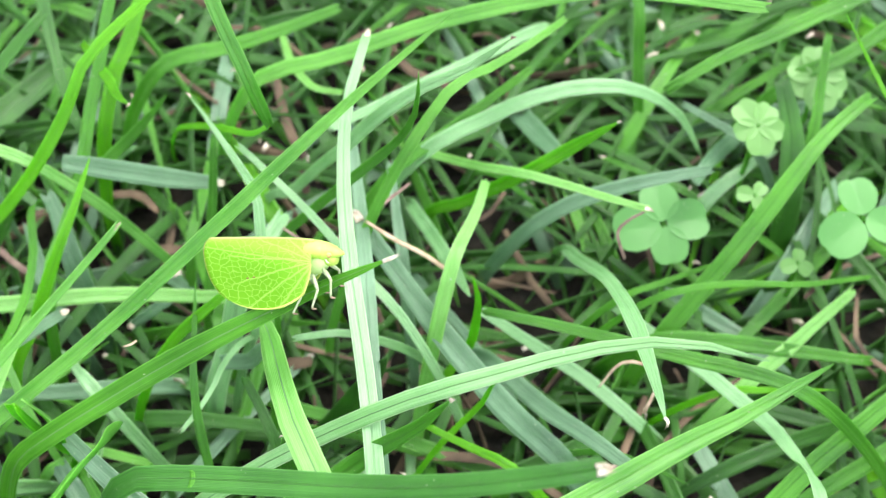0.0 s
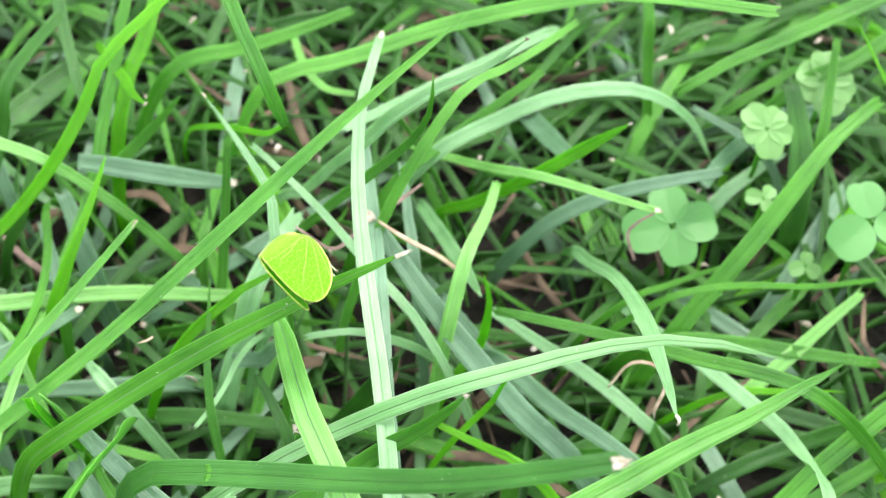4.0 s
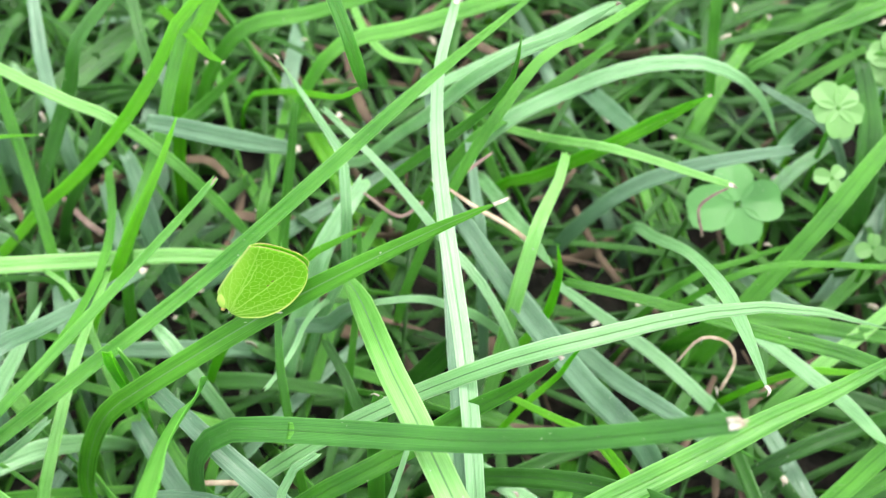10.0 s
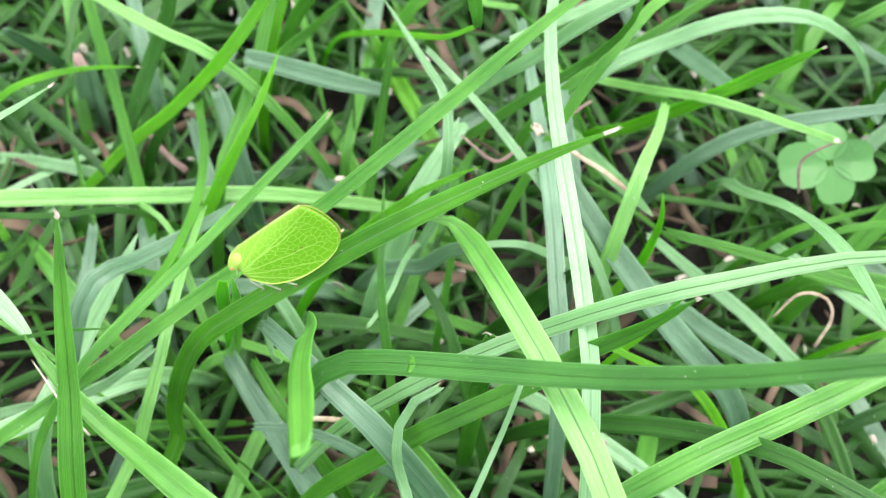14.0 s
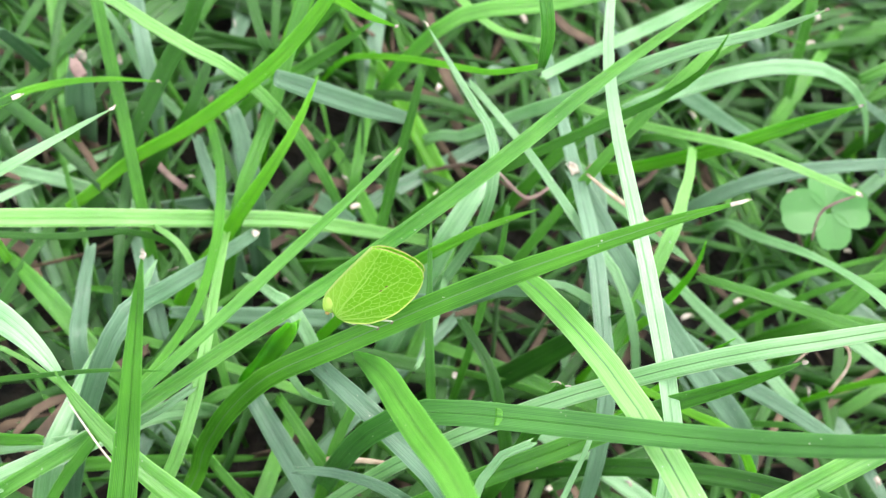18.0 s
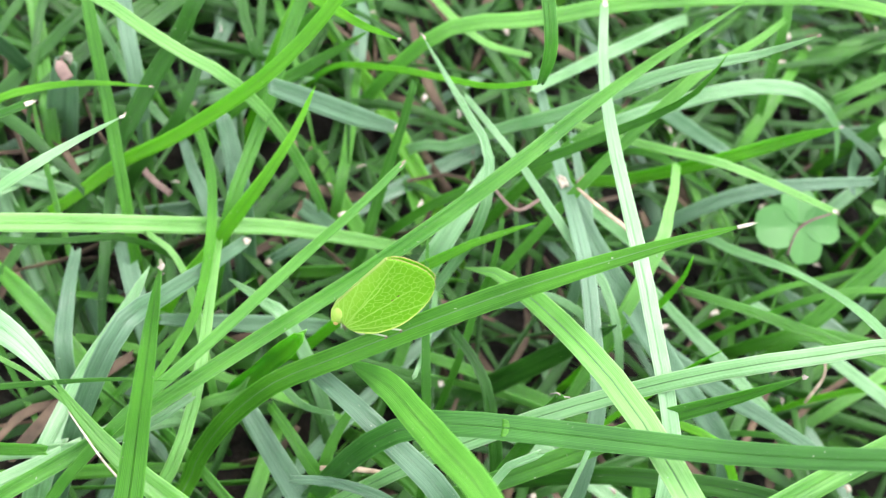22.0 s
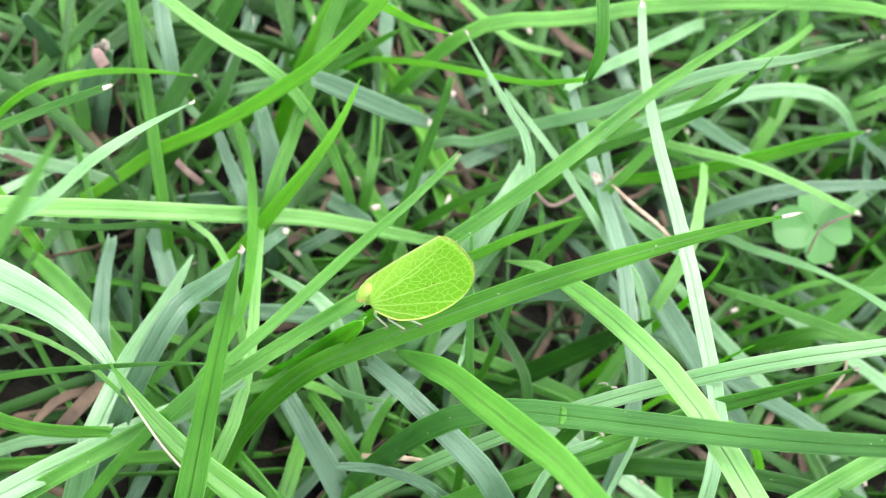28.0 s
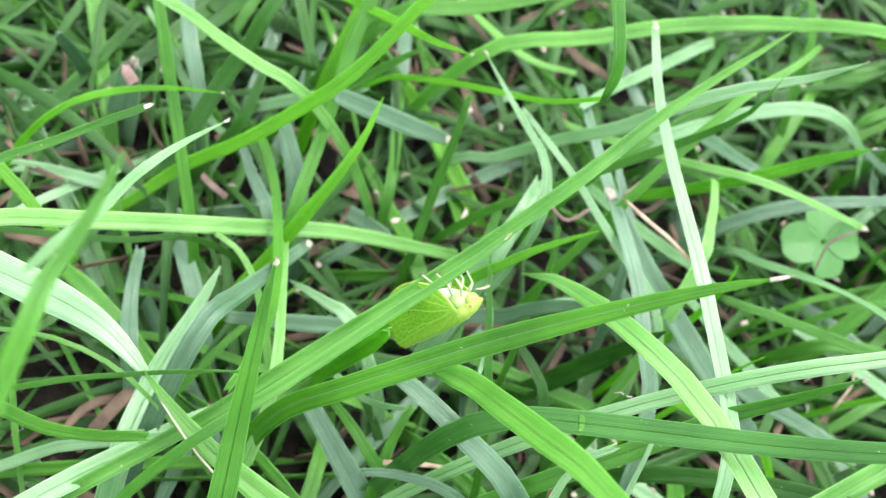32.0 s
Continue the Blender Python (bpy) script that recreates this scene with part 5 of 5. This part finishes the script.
def wing_sheet(bm, side, nu, nv, thick):
    uv = bm.loops.layers.uv.new("UVMap")
    us = [i / nu for i in range(nu + 1)]
    vs = [math.sin(math.pi / 2 * j / nv) for j in range(nv + 1)]
    p = np.array([[wing_place(u, v, side) for v in vs] for u in us])
    plan = [[wing_plan(u, v) for v in vs] for u in us]
    nor = np.cross(np.gradient(p, axis=0), np.gradient(p, axis=1))
    nor /= np.linalg.norm(nor, axis=2)[..., None] + 1e-9
    where = {}
    a = [[bm.verts.new((p[i, j] + nor[i, j] * thick / 2) * U) for j in range(nv + 1)] for i in range(nu + 1)]
    b = [[bm.verts.new((p[i, j] - nor[i, j] * thick / 2) * U) for j in range(nv + 1)] for i in range(nu + 1)]
    for i in range(nu + 1):
        for j in range(nv + 1):
            where[a[i][j]] = where[b[i][j]] = plan[i][j]
    for i in range(nu):
        for j in range(nv):
            bm.faces.new((a[i][j], a[i + 1][j], a[i + 1][j + 1], a[i][j + 1]))
            bm.faces.new((b[i][j + 1], b[i + 1][j + 1], b[i + 1][j], b[i][j]))
    rim = [(i, 0) for i in range(nu)] + [(nu, j) for j in range(nv)] + [(i, nv) for i in range(nu, 0, -1)] + [(0, j) for j in range(nv, 0, -1)]
    for k in range(len(rim)):
        (i, j), (x, y) = rim[k], rim[(k + 1) % len(rim)]
        bm.faces.new((a[i][j], b[i][j], b[x][y], a[x][y]))
    bmesh.ops.recalc_face_normals(bm, faces=bm.faces)
    for f in bm.faces:
        for lp in f.loops:
            lp[uv].uv = where[lp.vert]


def tube(bm, pts, radii, n=16, sides=8):
    c, _ = spline(pts, n)
    tan = np.gradient(c, axis=0)
    tan /= np.linalg.norm(tan, axis=1)[:, None]
    r = np.interp(np.linspace(0, 1, n + 1), np.linspace(0, 1, len(radii)), radii)
    rings = []
    for i in range(n + 1):
        s = np.cross(tan[i], (0.31, 0.2, 0.93))
        s /= np.linalg.norm(s)
        t = np.cross(tan[i], s)
        rings.append([bm.verts.new((c[i] + (s * math.cos(a) + t * math.sin(a)) * r[i]) * U) for a in np.linspace(0, 2 * math.pi, sides, endpoint=False)])
    for i in range(n):
        for k in range(sides):
            bm.faces.new((rings[i][k], rings[i][(k + 1) % sides], rings[i + 1][(k + 1) % sides], rings[i + 1][k]))
    bm.faces.new(rings[0][::-1])
    bm.faces.new(rings[-1])
    bmesh.ops.recalc_face_normals(bm, faces=bm.faces)


def egg(bm, centre, size, turn=0.0, nose=0.0):
    got = bmesh.ops.create_uvsphere(bm, u_segments=20, v_segments=14, radius=1.0)["verts"]
    for v in got:
        x, y, z = v.co
        k = 1 - nose * max(0, x)
        x, y, z = x * size[0], y * size[1] * k, z * size[2] * k
        c, s = math.cos(radians(turn)), math.sin(radians(turn))
        v.co = Vector((centre[0] + x * c - z * s, centre[1] + y, centre[2] + x * s + z * c)) * U


def planthopper():
    bug = new("planthopper", None)
    tagged(bug, "lime green planthopper with net-veined tent-like wings on a grass blade", "insect")
    for side in (1, -1):
        bm = bmesh.new()
        wing_sheet(bm, side, 26, 22, 0.07)
        wing = part("forewing", bm, WING, bug, "lime green forewing with a pale net of veins")
        edge = [wing_place(0.0, v, side) for v in (0.35, 0.5, 0.64, 0.77, 0.86, 0.93, 0.97, 0.992)] + [wing_place(1.0, v, side) for v in (0.992, 0.975, 0.95, 0.91)]
        bm = bmesh.new()
        tube(bm, edge, [0.05, 0.085, 0.09, 0.07, 0.045], 40, 8)
        part("wing_margin", bm, MARGIN, wing, "yellow lower wing margin")
        bm = bmesh.new()
        for k in range(34):
            egg(bm, wing_place(1.0 - 0.012 * (k < 3), 0.004 + 0.88 * (k / 33) ** 1.15, side), (0.055, 0.05, 0.05))
        part("fringe", bm, FRINGE, wing, "fine brown toothed wing edge")
        bm = bmesh.new()
        for u, v in ((0.535, 0.535), (0.605, 0.55)):
            egg(bm, wing_place(u, v, side) + np.array((0, side * 0.03, 0)), (0.17, 0.04, 0.06), 15)
        part("wing_mark", bm, MARK, wing, "two small brown marks")
    bm = bmesh.new()
    egg(bm, (0.8, 0, 2.0), (2.9, 1.05, 1.0), 6)
    part("abdomen", bm, PALE_BELLY, bug, "whitish green soft belly")
    bm = bmesh.new()
    egg(bm, (3.3, 0, 2.85), (1.3, 0.95, 0.95), 14)
    part("thorax", bm, THORAX, bug, "whitish underside of the thorax")
    bm = bmesh.new()
    egg(bm, (3.55, 0, 3.78), (1.15, 0.98, 0.66), -6)
    part("pronotum", bm, LIME, bug, "pale yellow-green collar behind the head")
    bm = bmesh.new()
    egg(bm, (4.35, 0, 3.62), (1.38, 0.82, 0.66), -8, 0.55)
    egg(bm, (4.62, 0, 3.12), (0.62, 0.66, 0.62), -40, 0.2)
    head = part("head", bm, LIME, bug, "pale yellow-green blunt pointed head")
    for side in (1, -1):
        bm = bmesh.new()
        egg(bm, (4.78, side * 0.70, 3.60), (0.21, 0.14, 0.19))
        part("eye", bm, EYE, head, "small pinkish brown eye")
        bm = bmesh.new()
        tube(bm, [(4.5, side * 0.70, 3.3), (4.65, side * 0.88, 3.15), (4.85, side * 0.95, 3.1)], [0.06, 0.07, 0.02], 6, 6)
        part("antenna", bm, LEG, head)
        for hip, knee, foot in (((4.1, 0.5, 2.6), (4.85, 0.95, 1.7), (4.55, 1.05, 0.2)), ((3.3, 0.6, 2.2), (3.85, 1.3, 1.0), (3.05, 1.45, -0.5)),
                                ((2.2, 0.6, 1.7), (2.5, 1.35, 0.5), (1.5, 1.4, -0.9))):
            s = np.array((1, side, 1))
            a, b, end = np.array(hip) * s, np.array(knee) * s, np.array(foot) * s
            b = a + 0.85 * (b - a)
            end = b + 0.78 * (end - b)
            bm = bmesh.new()
            tube(bm, [a, a * 0.5 + b * 0.5, b], [0.10, 0.16, 0.10], 6, 8)
            leg = part("leg", bm, LEG, bug, "thin pale grey-green jointed leg")
            bm = bmesh.new()
            tube(bm, [b, b * 0.5 + end * 0.5, end], [0.10, 0.085, 0.075], 6, 8)
            part("shin", bm, LEG, leg)
            bm = bmesh.new()
            tube(bm, [end, end + np.array((0.16, side * 0.04, -0.06)), end + np.array((0.36, side * 0.06, -0.05))], [0.09, 0.075, 0.045], 4, 6)
            part("foot", bm, FOOT, leg, "brownish foot with claws")
    return bug


bug = planthopper()


def motions():
    walk(bug, [
        (0.00, pose(-11.08 * MM, -26.37 * MM, 42.61 * MM, -40.1, -12.8, -6.4)),
        (1.00, pose(-10.60 * MM, -26.81 * MM, 43.39 * MM, -50.9, -12.9, -4.6)),
        (2.00, pose(-10.84 * MM, -26.92 * MM, 42.70 * MM, -63.9, 5.0, 15.5)),
        (2.50, pose(-10.39 * MM, -27.70 * MM, 43.39 * MM, -61.1, -15.4, 17.5)),
        (3.16, pose(-9.95 * MM, -27.26 * MM, 44.20 * MM, -64.2, 14.9, 42.8)),
        (3.84, pose(-9.51 * MM, -27.01 * MM, 44.43 * MM, -50.0, 43.9, 76.2)),
        (4.50, pose(-9.08 * MM, -26.97 * MM, 44.05 * MM, -5.2, 54.9, 136.3)),
        (5.00, pose(-9.33 * MM, -27.58 * MM, 45.25 * MM, -3.1, 56.1, 143.6)),
        (6.00, pose(-9.52 * MM, -27.06 * MM, 44.63 * MM, 6.3, 59.7, 152.3)),
        (8.00, pose(-10.28 * MM, -26.63 * MM, 44.12 * MM, -4.4, 58.4, 157.2)),
        (9.00, pose(-14.42 * MM, -26.82 * MM, 41.02 * MM, 7.1, 61.1, 178.3)),
        (10.00, pose(-17.67 * MM, -27.42 * MM, 39.10 * MM, 4.4, 61.1, -174.2)),
        (11.00, pose(-18.93 * MM, -27.68 * MM, 39.06 * MM, 3.8, 60.9, -177.4)),
        (12.00, pose(-23.97 * MM, -28.41 * MM, 35.74 * MM, 0.9, 63.3, -158.4)),
        (13.00, pose(-25.17 * MM, -29.01 * MM, 34.85 * MM, 3.6, 54.2, -163.1)),
        (14.00, pose(-24.98 * MM, -29.61 * MM, 36.31 * MM, 15.5, 43.4, -167.5)),
        (16.50, pose(-24.78 * MM, -29.27 * MM, 36.15 * MM, 22.5, 63.8, -172.1)),
        (17.00, pose(-24.13 * MM, -29.66 * MM, 37.35 * MM, 22.0, 64.0, -171.7)),
        (18.00, pose(-24.09 * MM, -28.77 * MM, 36.11 * MM, 17.6, 66.2, -165.9)),
        (19.00, pose(-24.03 * MM, -28.40 * MM, 35.87 * MM, 12.7, 67.8, -166.6)),
        (21.00, pose(-23.94 * MM, -28.52 * MM, 36.26 * MM, 17.6, 67.0, -163.5)),
        (23.00, pose(-23.93 * MM, -28.33 * MM, 35.49 * MM, 19.9, 65.5, -161.8)),
        (24.00, pose(-24.29 * MM, -29.17 * MM, 36.29 * MM, 26.4, 65.4, -162.9)),
        (25.00, pose(-24.37 * MM, -28.65 * MM, 35.97 * MM, 20.0, 67.0, -163.7)),
        (27.50, pose(-26.35 * MM, -29.60 * MM, 37.10 * MM, 35.0, 55.3, -161.3)),
        (28.00, pose(-26.03 * MM, -29.27 * MM, 35.84 * MM, 34.9, 56.0, -165.4)),
        (29.00, pose(-27.22 * MM, -29.71 * MM, 35.39 * MM, 23.8, 61.3, 161.6)),
        (30.00, pose(-28.51 * MM, -28.92 * MM, 36.07 * MM, 23.1, 61.3, -178.4)),
        (30.20, pose(-28.08 * MM, -29.52 * MM, 36.84 * MM, 8.7, 58.8, 168.4)),
        (30.40, pose(-28.34 * MM, -29.49 * MM, 32.99 * MM, 14.4, 20.0, 167.2)),
        (30.60, pose(-28.60 * MM, -29.46 * MM, 29.13 * MM, 20.8, -18.4, 162.3)),
        (30.70, pose(-28.03 * MM, -28.28 * MM, 28.52 * MM, -8.4, -46.0, 178.2)),
        (30.80, pose(-28.94 * MM, -26.64 * MM, 28.14 * MM, -55.7, -57.5, -144.0)),
        (31.00, pose(-29.34 * MM, -26.57 * MM, 28.83 * MM, -66.5, -57.2, -135.1)),
        (31.40, pose(-29.24 * MM, -26.71 * MM, 28.74 * MM, -71.9, -64.7, -133.9)),
        (31.60, pose(-29.00 * MM, -26.53 * MM, 29.15 * MM, -124.0, -83.2, -93.1)),
        (31.80, pose(-29.21 * MM, -25.04 * MM, 29.09 * MM, 126.7, -70.1, 4.4)),
        (32.00, pose(-27.92 * MM, -24.54 * MM, 29.69 * MM, 116.3, -57.7, 7.9)),
    ])
    walk(perch, [
        (0.0, pose(-43.01 * MM, -43.05 * MM, -1.00 * MM, 2.51, -1.25, -0.01)),
        (6.0, pose(-43.01 * MM, -43.05 * MM, -1.00 * MM, 4.66, -0.60, 3.02)),
        (9.0, pose(-43.01 * MM, -43.05 * MM, -1.00 * MM, 4.78, 0.03, 4.12)),
        (10.0, pose(-43.01 * MM, -43.05 * MM, -1.00 * MM, 4.45, 0.48, 4.33)),
        (13.0, pose(-43.01 * MM, -43.05 * MM, -1.00 * MM, 3.38, -2.42, 2.65)),
        (17.0, pose(-43.01 * MM, -43.05 * MM, -1.00 * MM, 4.07, -1.11, 2.91)),
        (19.0, pose(-43.01 * MM, -43.05 * MM, -1.00 * MM, 0.00, -0.00, 0.00)),
        (23.0, pose(-43.01 * MM, -43.05 * MM, -1.00 * MM, 0.91, -0.21, 0.18)),
        (25.0, pose(-43.01 * MM, -43.05 * MM, -1.00 * MM, 0.14, -1.50, -1.68)),
        (28.0, pose(-43.01 * MM, -43.05 * MM, -1.00 * MM, -0.08, -2.53, -1.48)),
        (29.0, pose(-43.01 * MM, -43.05 * MM, -1.00 * MM, 0.20, -2.90, -1.80)),
        (30.0, pose(-43.01 * MM, -43.05 * MM, -1.00 * MM, 4.87, -9.71, -7.49)),
        (31.0, pose(-43.01 * MM, -43.05 * MM, -1.00 * MM, 4.50, -9.40, -7.60)),
        (32.0, pose(-43.01 * MM, -43.05 * MM, -1.00 * MM, 7.00, -11.00, -6.00)),
    ])
    walk(swept, [
        (0.0, pose(-53.20 * MM, -45.20 * MM, -1.00 * MM)),
        (30.5, pose(-53.20 * MM, -45.20 * MM, -1.00 * MM)),
        (30.7, pose(-53.20 * MM, -45.20 * MM, -1.00 * MM, 0.80, -4.20, -11.60)),
        (31.0, pose(-53.20 * MM, -45.20 * MM, -1.00 * MM, 0.01, -4.00, -11.40)),
        (32.0, pose(-53.20 * MM, -45.20 * MM, -1.00 * MM, 2.49, -4.71, -11.53)),
    ])


motions()
